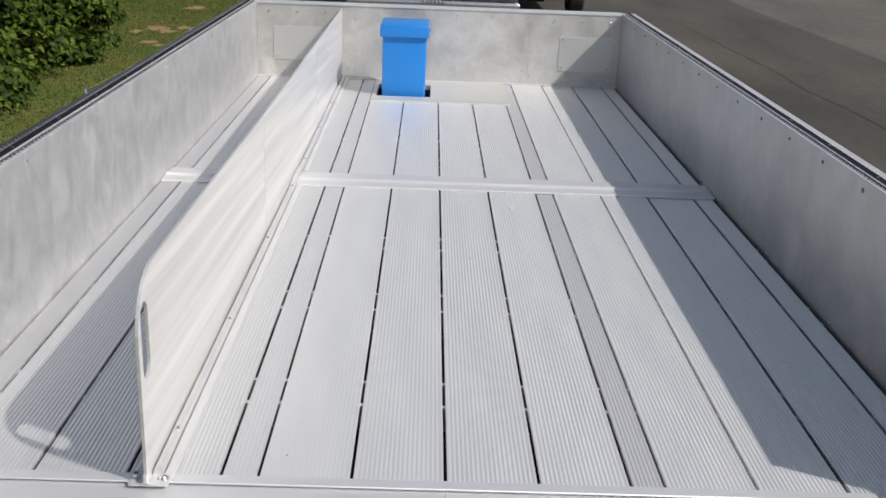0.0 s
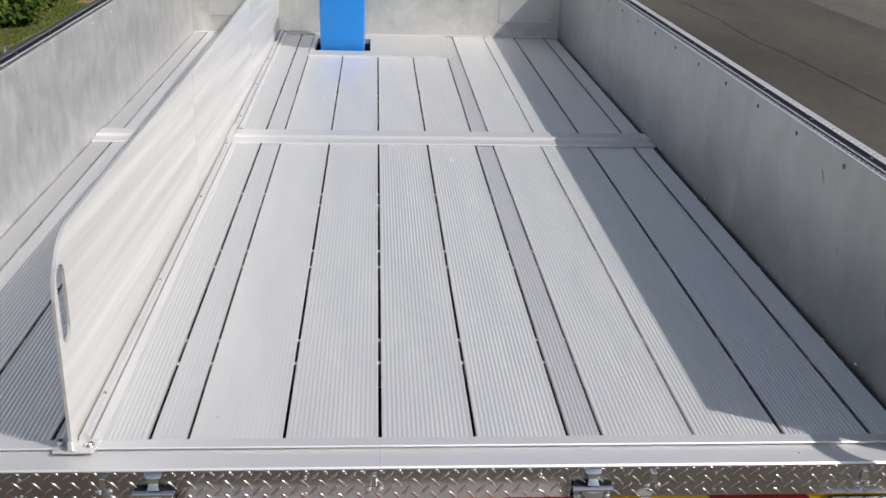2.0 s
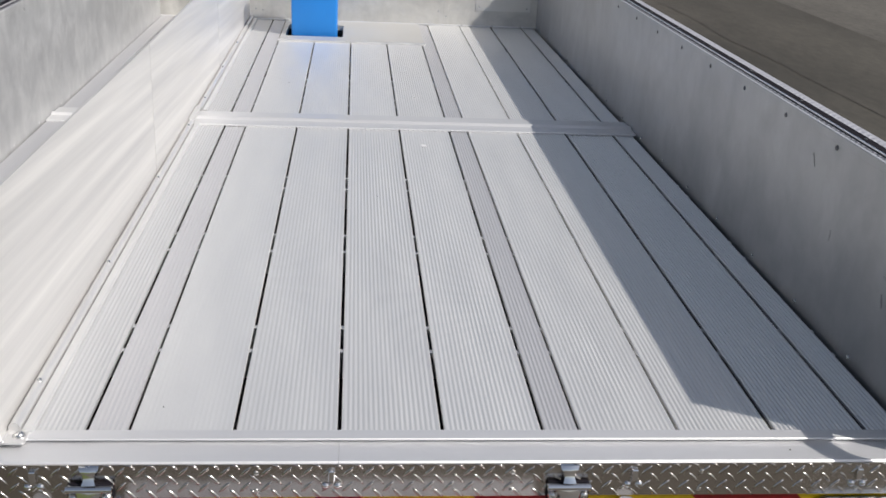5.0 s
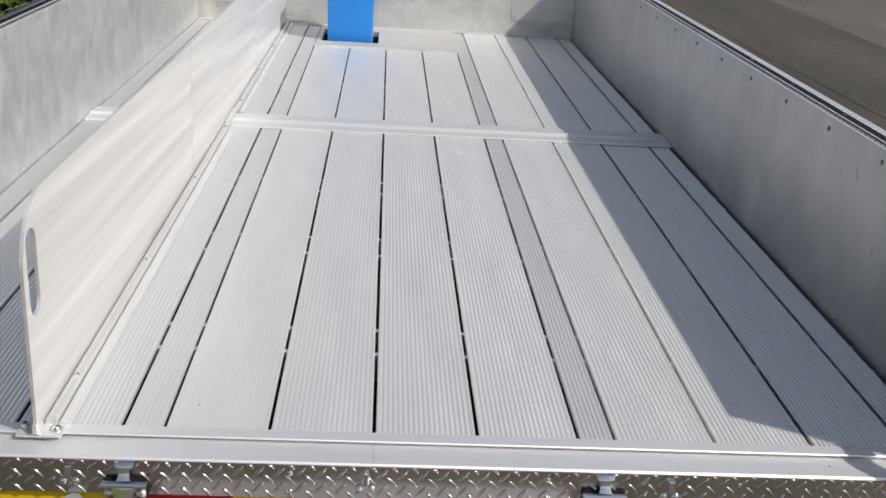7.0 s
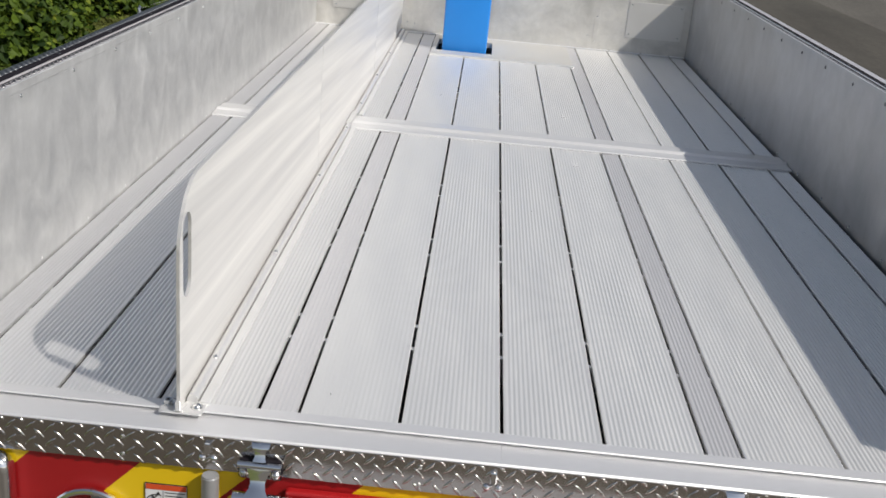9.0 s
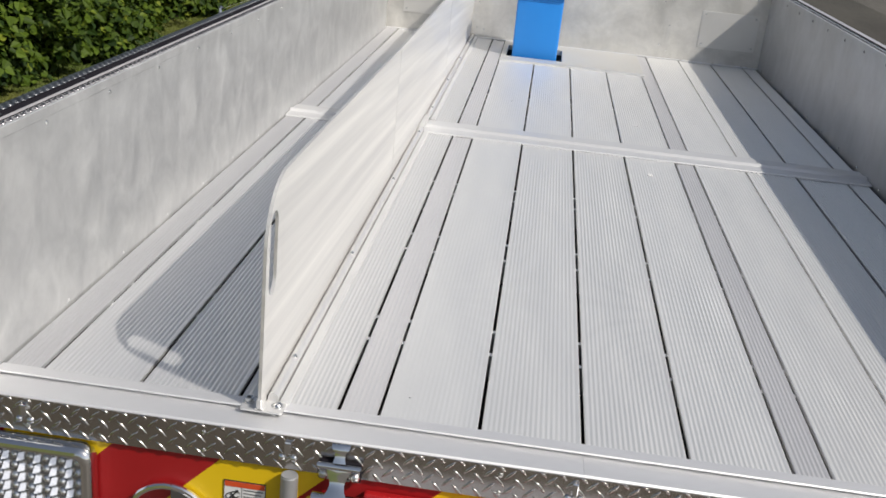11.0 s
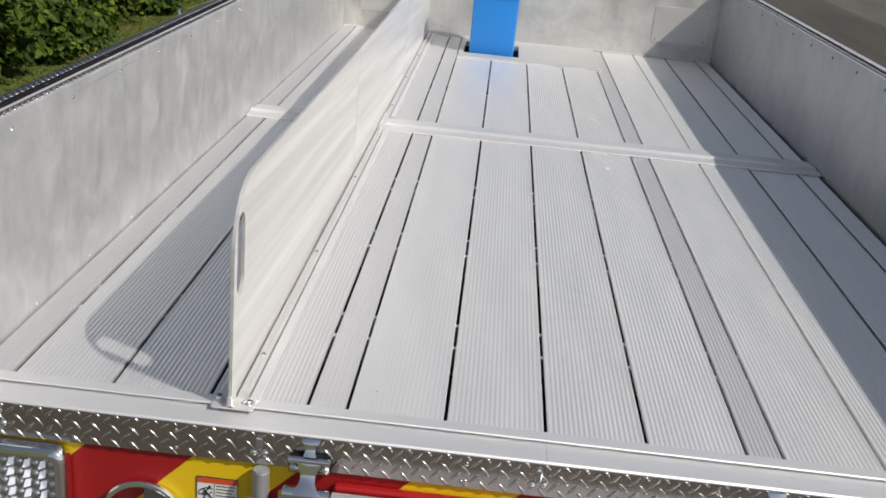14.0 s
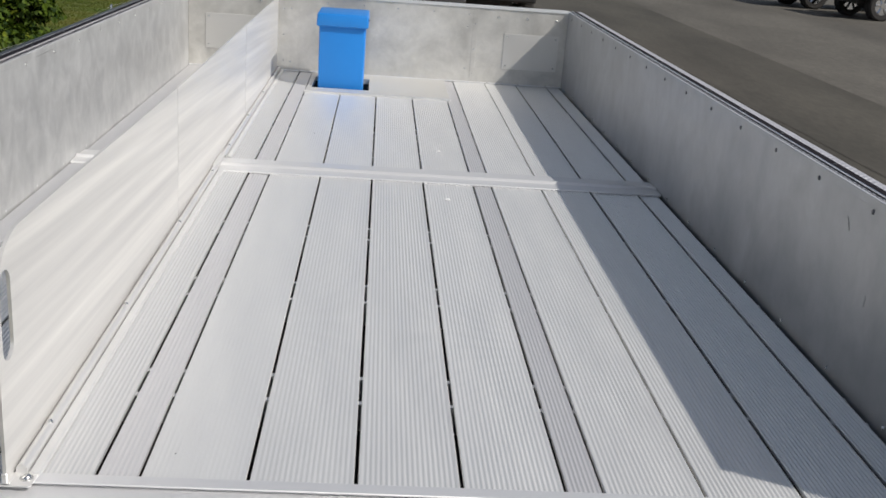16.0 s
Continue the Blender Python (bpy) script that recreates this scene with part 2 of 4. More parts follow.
def leaf_material():
    m = material("vine leaf", (0.04, 0.085, 0.012), 0.0, 0.6, (0.10, 0.155, 0.022), 2.2, (1, 1, 1), 0.55, spec=0.2)
    nt = m.node_tree
    p = nt.nodes["Principled BSDF"]
    geo = nt.nodes.new("ShaderNodeNewGeometry")
    ramp = nt.nodes.new("ShaderNodeValToRGB")
    ramp.color_ramp.elements[0].color = (0.010, 0.028, 0.003, 1)
    ramp.color_ramp.elements[1].color = (0.056, 0.100, 0.010, 1)
    e = ramp.color_ramp.elements.new(0.93)
    e.color = (0.09, 0.14, 0.014, 1)
    e2 = ramp.color_ramp.elements.new(0.97)
    e2.color = (0.18, 0.21, 0.022, 1)
    nt.links.new(geo.outputs["Random Per Island"], ramp.inputs[0])
    nt.links.new(ramp.outputs[0], p.inputs["Base Color"])
    tr = nt.nodes.new("ShaderNodeBsdfTranslucent")
    nt.links.new(ramp.outputs[0], tr.inputs["Color"])
    mx = nt.nodes.new("ShaderNodeMixShader")
    mx.inputs[0].default_value = 0.25
    nt.links.new(p.outputs[0], mx.inputs[1])
    nt.links.new(tr.outputs[0], mx.inputs[2])
    nt.links.new(mx.outputs[0], nt.nodes["Material Output"].inputs["Surface"])
    return m


M_LEAF = leaf_material()


# ---- mesh helpers ----
def finish(bm, name):
    me = bpy.data.meshes.new(name)
    bmesh.ops.recalc_face_normals(bm, faces=bm.faces)
    bm.to_mesh(me)
    bm.free()
    return me


def part(name, shape, mat, parent=None, label="", at=None, smooth=False):
    """One mesh object, from a bmesh or a shared mesh, under a thing or a part."""
    me = finish(shape, name) if isinstance(shape, bmesh.types.BMesh) else shape
    if mat is not None and not me.materials:
        me.materials.append(mat)
    if smooth:
        me.shade_smooth()
        me.set_sharp_from_angle(angle=radians(35))
    ob = new(name, me)
    ob.parent = parent
    if at is not None:
        ob.matrix_basis = at if isinstance(at, Matrix) else Matrix.Translation(at)
    if label:
        tagged(ob, label)
    return ob


def empty(name, at=(0, 0, 0)):
    ob = new(name)
    ob.matrix_basis = at if isinstance(at, Matrix) else Matrix.Translation(at)
    ob.empty_display_size = 0.05
    return ob


def box(bm, x0, x1, y0, y1, z0, z1, bevel=0.0, segs=2, m=None):
    g = bmesh.ops.create_cube(bm, size=1.0)
    vs = g["verts"]
    bmesh.ops.scale(bm, vec=(x1 - x0, y1 - y0, z1 - z0), verts=vs)
    bmesh.ops.translate(bm, vec=((x0 + x1) / 2, (y0 + y1) / 2, (z0 + z1) / 2), verts=vs)
    if m is not None:
        bmesh.ops.transform(bm, matrix=m, verts=vs)
    if bevel:
        edges = list({e for v in vs for e in v.link_edges})
        bmesh.ops.bevel(bm, geom=edges, offset=bevel, segments=segs, affect="EDGES", profile=0.5)
    return bm


def rod(bm, a, b, r, segs=12, r2=None, caps=True):
    a, b = Vector(a), Vector(b)
    g = bmesh.ops.create_cone(bm, cap_ends=caps, segments=segs, radius1=r, radius2=r if r2 is None else r2, depth=(b - a).length)
    q = Vector((0, 0, 1)).rotation_difference(b - a).to_matrix().to_4x4()
    bmesh.ops.transform(bm, matrix=Matrix.Translation((a + b) / 2) @ q, verts=g["verts"])
    return g["verts"]


def dome(bm, at, r, h, axis=(0, 0, 1), segs=10, rings=3):
    """A low round head that stands on a surface."""
    q = Vector((0, 0, 1)).rotation_difference(Vector(axis)).to_matrix()
    at = Vector(at)
    rows = []
    for i in range(rings):
        a = math.pi / 2 * i / rings
        rows.append([bm.verts.new(at + q @ Vector((r * math.cos(a) * math.cos(t), r * math.cos(a) * math.sin(t), h * math.sin(a))))
                     for t in (2 * math.pi * k / segs for k in range(segs))])
    top = bm.verts.new(at + q @ Vector((0, 0, h)))
    for i in range(rings - 1):
        for k in range(segs):
            bm.faces.new((rows[i][k], rows[i][(k + 1) % segs], rows[i + 1][(k + 1) % segs], rows[i + 1][k]))
    for k in range(segs):
        bm.faces.new((rows[-1][k], rows[-1][(k + 1) % segs], top))
    bm.faces.new(rows[0][::-1])
    return bm


def prism(bm, outline, axis, a, b):
    """A flat outline (2D points) made thick along an axis, from a to b."""
    def put(u, v, w):
        return {"x": (w, u, v), "y": (u, w, v), "z": (u, v, w)}[axis]
    lo = [bm.verts.new(put(u, v, a)) for u, v in outline]
    hi = [bm.verts.new(put(u, v, b)) for u, v in outline]
    n = len(outline)
    for i in range(n):
        bm.faces.new((lo[i], lo[(i + 1) % n], hi[(i + 1) % n], hi[i]))
    bm.faces.new(lo[::-1])
    bm.faces.new(hi)
    return bm


def rounded(x0, x1, y0, y1, r, n=5):
    out = []
    for cx, cy, a0 in ((x1 - r, y0 + r, -90), (x1 - r, y1 - r, 0), (x0 + r, y1 - r, 90), (x0 + r, y0 + r, 180)):
        for i in range(n + 1):
            a = radians(a0 + 90 * i / n)
            out.append((cx + r * math.cos(a), cy + r * math.sin(a)))
    return out


def tube(bm, pts, r, segs=10):
    """A round tube along a line of points."""
    pts = [Vector(p) for p in pts]
    rings = []
    side = None
    for i, p in enumerate(pts):
        d = (pts[min(i + 1, len(pts) - 1)] - pts[max(i - 1, 0)]).normalized()
        if side is None:
            side = d.orthogonal().normalized()
        side = (side - d * side.dot(d)).normalized()
        up = d.cross(side)
        rings.append([bm.verts.new(p + r * (side * math.cos(t) + up * math.sin(t))) for t in (2 * math.pi * k / segs for k in range(segs))])
    for a, b in zip(rings, rings[1:]):
        for k in range(segs):
            bm.faces.new((a[k], a[(k + 1) % segs], b[(k + 1) % segs], b[k]))
    bm.faces.new(rings[0][::-1])
    bm.faces.new(rings[-1])
    return bm


def lug(bm, at, u, v, n, length=0.025, width=0.0060, height=0.0018):
    """One raised lens of a tread plate: centre, long way, short way, outward."""
    at, u, v, n = Vector(at), Vector(u), Vector(v), Vector(n)
    base = [(-1, 0), (-0.55, -0.8), (0, -1), (0.55, -0.8), (1, 0), (0.55, 0.8), (0, 1), (-0.55, 0.8)]
    lo = [bm.verts.new(at + u * (a * length / 2) + v * (b * width / 2)) for a, b in base]
    mid = [bm.verts.new(at + u * (a * length * 0.45) + v * (b * width * 0.40) + n * (height * 0.74)) for a, b in base]
    hi = [bm.verts.new(at + u * (a * length * 0.26) + v * (b * width * 0.16) + n * height) for a, b in base]
    for i in range(8):
        j = (i + 1) % 8
        bm.faces.new((lo[i], lo[j], mid[j], mid[i])).smooth = True
        bm.faces.new((mid[i], mid[j], hi[j], hi[i])).smooth = True
    bm.faces.new(hi).smooth = True


def tread(bm, origin, a, b, n, la, lb, pitch, rise):
    """Lugs in the usual alternating pattern over a rectangle la x lb spanned by a and b."""
    origin, a, b, n = Vector(origin), Vector(a), Vector(b), Vector(n)
    d1 = (a * 0.70 - b * 0.71).normalized()
    d2 = (a * 0.70 + b * 0.71).normalized()
    rows = int(lb / (rise / 2)) + 2
    cols = int(la / (pitch / 2)) + 2
    for j in range(rows):
        for i in range(cols):
            if (i + j) % 2:
                continue
            s, t = i * pitch / 2 + 0.004, j * rise / 2 + 0.006
            if s > la or t > lb:
                continue
            d = d1 if j % 2 == 0 else d2
            lug(bm, origin + a * s + b * t, d, n.cross(d), n)


# ---- the hose bed: floor, sill and walls ----
HALF = 0.922           # inner faces of the side walls
FRONT = 3.78           # inner face of the front wall
REAR = -0.083          # rear ends of the side walls
TOP = 0.375            # top of the wall caps
BAR0, BAR1 = 1.772, 1.932


def slat_mesh(width, length, ribs, depth=0.001, thick=0.007):
    """An extruded deck plank: flat lips along both sides, ribs between."""
    lip = 0.004
    prof = [(0, -0.0012), (0.0012, 0.0), (lip, 0.0)]
    step = (width - 2 * lip) / ribs
    for i in range(ribs):
        x = lip + i * step
        prof += [(x + step * k / 8, depth * 0.5 * (math.cos(2 * math.pi * k / 8) - 1)) for k in range(1, 9)]
    prof += [(width - 0.0012, 0.0), (width, -0.0012), (width, -thick), (0, -thick)]
    bm = bmesh.new()
    prism(bm, prof, "y", 0, length)
    return finish(bm, "slat")


floor = tagged(empty("floor"), "ribbed aluminium plank floor of the hose bed", "floor", kind="structure")
bm = bmesh.new()
box(bm, -1.0, 1.0, -0.07, FRONT + 0.08, -0.10, -0.085)
part("floor_pan", bm, M_DARK, floor, "dark steel pan under the planks")
for y in (0.28, 0.377, 0.757, 0.858, 1.197, 1.29, 2.10, 2.20, 2.40, 2.50, 2.86, 2.95, 3.15):
    bm = bmesh.new()
    box(bm, -0.92, 0.92, y - 0.006, y + 0.006, -0.06, -0.0072, 0.001, 1)
    part("cross_member", bm, M_TRIM, floor)

OPEN, SEAM, WIDE = 0.0031, 0.0026, 0.0038
# left edge, right edge, ribs, half gap on each side
PLANKS = [(-0.9205, -0.857, 7, SEAM, 0.0036), (-0.857, -0.696, 18, 0.0036, OPEN), (-0.696, -0.537, 18, OPEN, OPEN),
          (-0.537, -0.381, 18, OPEN, OPEN), (-0.381, -0.318, 6, OPEN, OPEN),
          (-0.318, -0.16, 18, OPEN, OPEN), (-0.16, 0.0, 18, OPEN, OPEN), (0.0, 0.16, 18, OPEN, OPEN), (0.16, 0.318, 18, OPEN, OPEN),
          (0.318, 0.376, 6, OPEN, SEAM), (0.376, 0.535, 18, SEAM, SEAM), (0.535, 0.692, 18, SEAM, WIDE), (0.692, 0.846, 18, WIDE, WIDE),
          (0.846, 0.9125, 7, WIDE, OPEN)]
RIB_DEPTH = {-0.857: 0.0008, -0.696: 0.0016, -0.318: 0.0004, -0.16: 0.0006, 0.0: 0.0008, 0.16: 0.0008, 0.376: 0.0008, 0.535: 0.0011, 0.692: 0.0022, 0.846: 0.0022}
for x0, x1, ribs, ga, gb in PLANKS:
    short = -0.33 < x0 and x1 < 0.33
    for y0, y1 in ((0.0, BAR0 + 0.012), (BAR1 - 0.012, 3.218 if short else FRONT - 0.004)):
        narrow = ribs == 6
        worn = RIB_DEPTH.get(x0, 0.0010)
        finish_of = M_SLAT_MILL if narrow else M_SLAT
        if x0 < -0.9:
            finish_of = M_SLAT_GREY
        elif x0 < -0.6:
            finish_of = M_SLAT_PALE
        elif x0 == -0.537:
            finish_of = M_SLAT_DARKENED
        me = slat_mesh(x1 - x0 - ga - gb, y1 - y0, ribs, 0.0008 if narrow or x0 < -0.9 else worn)
        part("slat", me, finish_of, floor, at=(x0 + ga, y0, -0.001 if narrow else 0))

for x in (-0.857, 0.376, 0.535):
    for y0, y1 in ((0.001, BAR0), (BAR1, FRONT - 0.005)):
        bm = bmesh.new()
        top = -0.0100 if x < 0 else -0.0125
        box(bm, x - 0.003, x + 0.003, y0, y1, -0.016, top)
        part("tongue", bm, M_SLAT_MILL, floor, at=(0, 0, 0))

# crosswise bar over the plank ends, with a raised middle line
bar = tagged(empty("floor_bar"), "flat aluminium bar across the hose bed floor", "floor trim", kind="structure")
for a, b in ((-HALF + 0.002, -0.502), (-0.4925, HALF - 0.002)):
    bm = bmesh.new()
    prism(bm, [(BAR0, 0.001), (BAR0 + 0.002, 0.005), (BAR0 + 0.058, 0.0055), (BAR0 + 0.066, 0.0115), (BAR0 + 0.070, 0.0125), (BAR0 + 0.078, 0.0125),
               (BAR0 + 0.086, 0.0062), (BAR1 - 0.002, 0.005), (BAR1, 0.001)], "x", a, b)
    part("bar", bm, M_TRIM, bar)
for a, b in ((-HALF + 0.004, -0.54), (-0.46, HALF - 0.004)):
    bm = bmesh.new()
    n = int((b - a) / 0.0135)
    for i in range(n):
        x = a + (i + 0.5) * (b - a) / n
        box(bm, x - 0.0036, x + 0.0036, BAR0 - 0.0042, BAR0 + 0.001, 0.0001, 0.0026)
    tagged(part("bar_teeth", bm, M_TRIM, bar), kind="stuff")

# smooth plate with the well at the front of the floor
plate = tagged(empty("floor_plate"), "smooth aluminium floor plate with a square well", "floor plate", kind="structure")
WX0, WX1, WY0, WY1 = -0.294, -0.036, 3.345, 3.655
for x0, x1, y0, y1 in ((-0.316, WX0, 3.237, FRONT - 0.002), (WX1, 0.330, 3.237, FRONT - 0.002), (WX0, WX1, 3.237, WY0), (WX0, WX1, WY1, FRONT - 0.002)):
    bm = bmesh.new()
    box(bm, x0, x1, y0, y1, -0.02, 0.003)
    part("sheet", bm, M_PLATE, plate)
bm = bmesh.new()
box(bm, -0.318, 0.332, 3.219, 3.236, -0.02, 0.010, 0.003, 2)
part("lip", bm, M_WELD, plate, "bright raised aluminium lip")
for x0, x1, y0, y1 in ((WX0 - 0.004, WX0, WY0, WY1), (WX1, WX1 + 0.004, WY0, WY1), (WX0, WX1, WY0 - 0.004, WY0), (WX0, WX1, WY1, WY1 + 0.004)):
    bm = bmesh.new()
    box(bm, x0, x1, y0, y1, -0.45, -0.021)
    part("well_wall", bm, M_DARK, plate)
bm = bmesh.new()
box(bm, WX0 - 0.004, WX1 + 0.004, WY0 - 0.004, WY1 + 0.004, -0.46, -0.4505)
part("well_floor", bm, M_DARK, plate)

# rear edge: end strip and sill
sill = tagged(empty("sill"), "satin aluminium sill along the rear of the bed", "sill", kind="structure")
bm = bmesh.new()
prism(bm, [(-0.0006, -0.03), (-0.0006, 0.0012), (-0.0022, 0.002), (-0.0262, 0.002), (-0.0275, 0.001), (-0.0275, -0.0002), (-0.016, -0.0008), (-0.016, -0.03)], "x", -HALF + 0.002, HALF - 0.002)
part("end_strip", bm, M_SILL, sill)
for a, b in ((-0.945, -0.0002), (0.0002, 0.945)):
    bm = bmesh.new()
    prism(bm, [(-0.0165, -0.03), (-0.0165, -0.0052), (-0.0312, -0.0052), (-0.0785, -0.004), (-0.081, -0.0065), (-0.081, -0.03)], "x", a, b)
    part("sill_plate", bm, M_SILL, sill)
bm = bmesh.new()
box(bm, -1.0, 1.0, -0.076, -0.0605, -0.9, -0.0305)
part("rear_panel", bm, M_WALL, sill)


def rivet_mesh(r=0.0042, h=0.0026, axis=(1, 0, 0)):
    bm = bmesh.new()
    dome(bm, (0, 0, 0), r, h, axis, 8, 2)
    return finish(bm, "rivet")


def side_wall(name, s, label):
    """s: -1 the grass side, +1 the asphalt side."""
    w = tagged(empty(name), label, "wall", kind="structure")

    def xs(a, b):
        return (min(s * a, s * b), max(s * a, s * b))
    bm = bmesh.new()
    r = 0.02
    END = -0.046 if s < 0 else REAR
    out = [(FRONT + 0.06, -0.028), (FRONT + 0.06, 0.363), (END + r, 0.363)]
    out += [(END + r - r * math.sin(a), 0.363 - r + r * math.cos(a)) for a in (0.4, 0.8, 1.2)]
    out += [(END, 0.363 - r), (END, -0.028)]
    prism(bm, out, "x", *xs(HALF, HALF + 0.004))
    part("sheet", bm, M_WALL if s < 0 else M_SMOOTH_SHADED, w)
    bm = bmesh.new()
    box(bm, *xs(0.984, 0.990), REAR, FRONT + 0.06, -1.0, 0.3628)
    part("outer_sheet", bm, M_FIRE_RED, w, "red painted outer side")
    bm = bmesh.new()
    box(bm, *xs(HALF + 0.004, 0.984), REAR + 0.0, REAR + 0.004, -0.9, 0.362, 0.001, 1)
    part("end_cap", bm, M_WALL, w)
    if s < 0:
        bm = bmesh.new()
        box(bm, *xs(HALF + 0.001, 0.96), REAR - 0.001, -0.050, -0.02, 0.361, 0.004, 3)
        part("end_post", bm, M_WALL, w)
    # cap: tread plate folded over the wall, with a rubber track along it
    bm = bmesh.new()
    box(bm, *xs(HALF - 0.0013, HALF - 0.0002), REAR, FRONT, 0.3585, TOP, 0.0005, 1)
    part("cap_lip", bm, M_WALL if s < 0 else M_SMOOTH_SHADED, w)
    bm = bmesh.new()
    box(bm, *xs(HALF + 0.0002, 0.9275), REAR, FRONT + 0.05, 0.3705, TOP + 0.0006, 0.0008, 1)
    # the right flange gets brighter metal, for the glint along that edge
    part("cap_flange", bm, M_WALL if s < 0 else M_TRIM, w)
    bm = bmesh.new()
    box(bm, *xs(0.9418, 0.9448 if s < 0 else 0.9432), REAR, FRONT + 0.05, 0.3705, TOP + 0.0018, 0.0005, 1)
    part("cap_bead", bm, M_CAP_EDGE if s < 0 else M_TRIM, w)
    # black strip in place of the shadow gap between lugs and bead
    bm = bmesh.new()
    box(bm, *xs(0.9396, 0.9416), REAR, FRONT + 0.05, 0.3705, TOP + 0.0004)
    part("cap_seal", bm, M_RUBBER, w)
    bm = bmesh.new()
    box(bm, *xs(HALF, 0.946), REAR, FRONT + 0.06, 0.364, TOP - 0.001)
    box(bm, *xs(0.971, 0.992), REAR, FRONT + 0.06, 0.364, TOP - 0.001)
    box(bm, *xs(0.9902, 0.994), REAR, FRONT + 0.06, 0.31, TOP - 0.001)
    n = int((FRONT - REAR) / 0.0215)
    inner, outer = bmesh.new(), bmesh.new()
    for i in range(n):
        y = REAR + 0.012 + i * 0.0215
        for x, k in ((0.9315, 1), (0.9360, -1)):
            d = Vector((0.78 * k, 0.62, 0))
            lug(inner, (s * x, y + (0 if k > 0 else 0.0107), TOP - 0.001), d, Vector((0, 0, 1)).cross(d), (0, 0, 1), 0.0125, 0.0066, 0.0022 if s < 0 else 0.0008)
        for x, k in ((0.977, 1), (0.986, -1)):
            d = Vector((0.78 * k, 0.62, 0))
            lug(outer, (s * x, y + (0 if k > 0 else 0.0107), TOP - 0.001), d, Vector((0, 0, 1)).cross(d), (0, 0, 1), 0.0150, 0.0078, 0.0015 if s < 0 else 0.0009)
    part("cap", bm, M_CAP if s < 0 else M_CAP_SKYLIT, w, "polished tread plate cap")
    tagged(part("cap_lugs", inner, M_CAP_LUG, w), kind="stuff")
    tagged(part("rim_lugs", outer, M_RIM_LUG if s < 0 else M_CAP_SKYLIT, w), kind="stuff")
    if s < 0:
        bm = bmesh.new()
        box(bm, *xs(0.9277, 0.9394), REAR, FRONT + 0.05, 0.3705, TOP - 0.0004)
        part("cap_inner", bm, M_CAP_EDGE, w)
    bm = bmesh.new()
    box(bm, *xs(0.9464, 0.949), REAR, FRONT + 0.05, 0.366, TOP + 0.0014, 0.0005, 1)
    part("track_edge", bm, M_CAP_EDGE if s < 0 else M_CHROME, w)
    bm = bmesh.new()
    box(bm, *xs(0.9494, 0.9706), REAR, FRONT + 0.05, 0.366, TOP + 0.001, 0.002, 2)
    part("track", bm, M_RUBBER, w, "black rubber track")
    me = rivet_mesh(0.0042 if s < 0 else 0.0056, 0.0026 if s < 0 else 0.0034, (-s, 0, 0))
    for i in range(-1, 15):
        # right-hand rivets take the dark lug metal, their shade put into the colour
        part("rivet", me, M_STEEL if s < 0 else M_CAP_LUG, w, at=(s * (HALF - 0.0004), 0.178 + 0.2496 * i, 0.350))
    low = rivet_mesh(0.0034 if s < 0 else 0.0048, 0.0016 if s < 0 else 0.0032, (-s, 0, 0))
    for i in range(-1, 15):
        part("rivet", low, M_TRIM if s < 0 else M_STEEL, w, at=(s * (HALF - 0.0004), 0.234 + 0.2465 * i, 0.010))
    if s < 0:
        for z in (0.012, 0.092):
            part("rivet", me, M_STEEL, w, at=(s * (HALF - 0.0004), -0.032, z))
    me = rivet_mesh(0.004, 0.002, (0, 0, 1))
    for i in range(13):
        part("track_rivet", me, M_CAP, w, at=(s * 0.9595, 0.1 + 0.3 * i, TOP + 0.0008))
    return w


side_wall("wall_left", -1, "sanded aluminium side wall with a row of rivets")
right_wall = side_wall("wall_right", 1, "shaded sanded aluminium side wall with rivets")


def scuff(line, width):
    """A dull smear on the inside of the asphalt-side wall, along points (y, z)."""
    bm = bmesh.new()
    lo, hi = [], []
    for k, (y, z) in enumerate(line):
        w = width * (0.35 + 0.65 * math.sin(math.pi * (k + 0.6) / (len(line) + 0.2)))
        lo.append((y - w, z))
        hi.append((y + w, z - 0.002))
    prism(bm, lo + hi[::-1], "x", HALF - 0.0009, HALF - 0.0002)
    part("scuff", bm, M_SCUFF, right_wall, "dull dark scuff on the sheet")


scuff([(0.520, 0.314), (0.514, 0.307), (0.511, 0.300), (0.504, 0.291)], 0.0010)
scuff([(0.393, 0.199), (0.390, 0.193), (0.392, 0.186), (0.391, 0.178)], 0.0022)
scuff([(0.176, 0.197), (0.168, 0.194), (0.158, 0.193), (0.150, 0.190)], 0.0045)
scuff([(0.172, 0.164), (0.169, 0.157), (0.165, 0.149), (0.163, 0.142)], 0.0030)

front = tagged(empty("wall_front"), "mottled aluminium front wall with cover plates", "wall", kind="structure")
bm = bmesh.new()
box(bm, -HALF + 0.001, HALF - 0.001, FRONT, FRONT + 0.004, -0.03, 0.365)
part("sheet", bm, M_WALL_FRONT, front)
bm = bmesh.new()
box(bm, 0.455, 0.4785, FRONT - 0.0012, FRONT - 0.0003, 0.0062, 0.362, 0.0004, 1)
part("seam_strip", bm, M_WALL_FRONT, front)
bm = bmesh.new()
prism(bm, [(FRONT - 0.004, 0.366), (FRONT - 0.003, 0.378), (FRONT + 0.045, 0.378), (FRONT + 0.045, 0.2), (FRONT + 0.042, 0.2), (FRONT + 0.042, 0.374), (FRONT + 0.001, 0.374), (FRONT + 0.001, 0.366)], "x", -HALF, HALF)
part("top_edge", bm, M_TRIM, front, "folded aluminium top edge")
bm = bmesh.new()
box(bm, -HALF, HALF, FRONT - 0.012, FRONT - 0.0005, 0.0006, 0.006, 0.001, 1)
part("foot_strip", bm, M_TRIM, front)
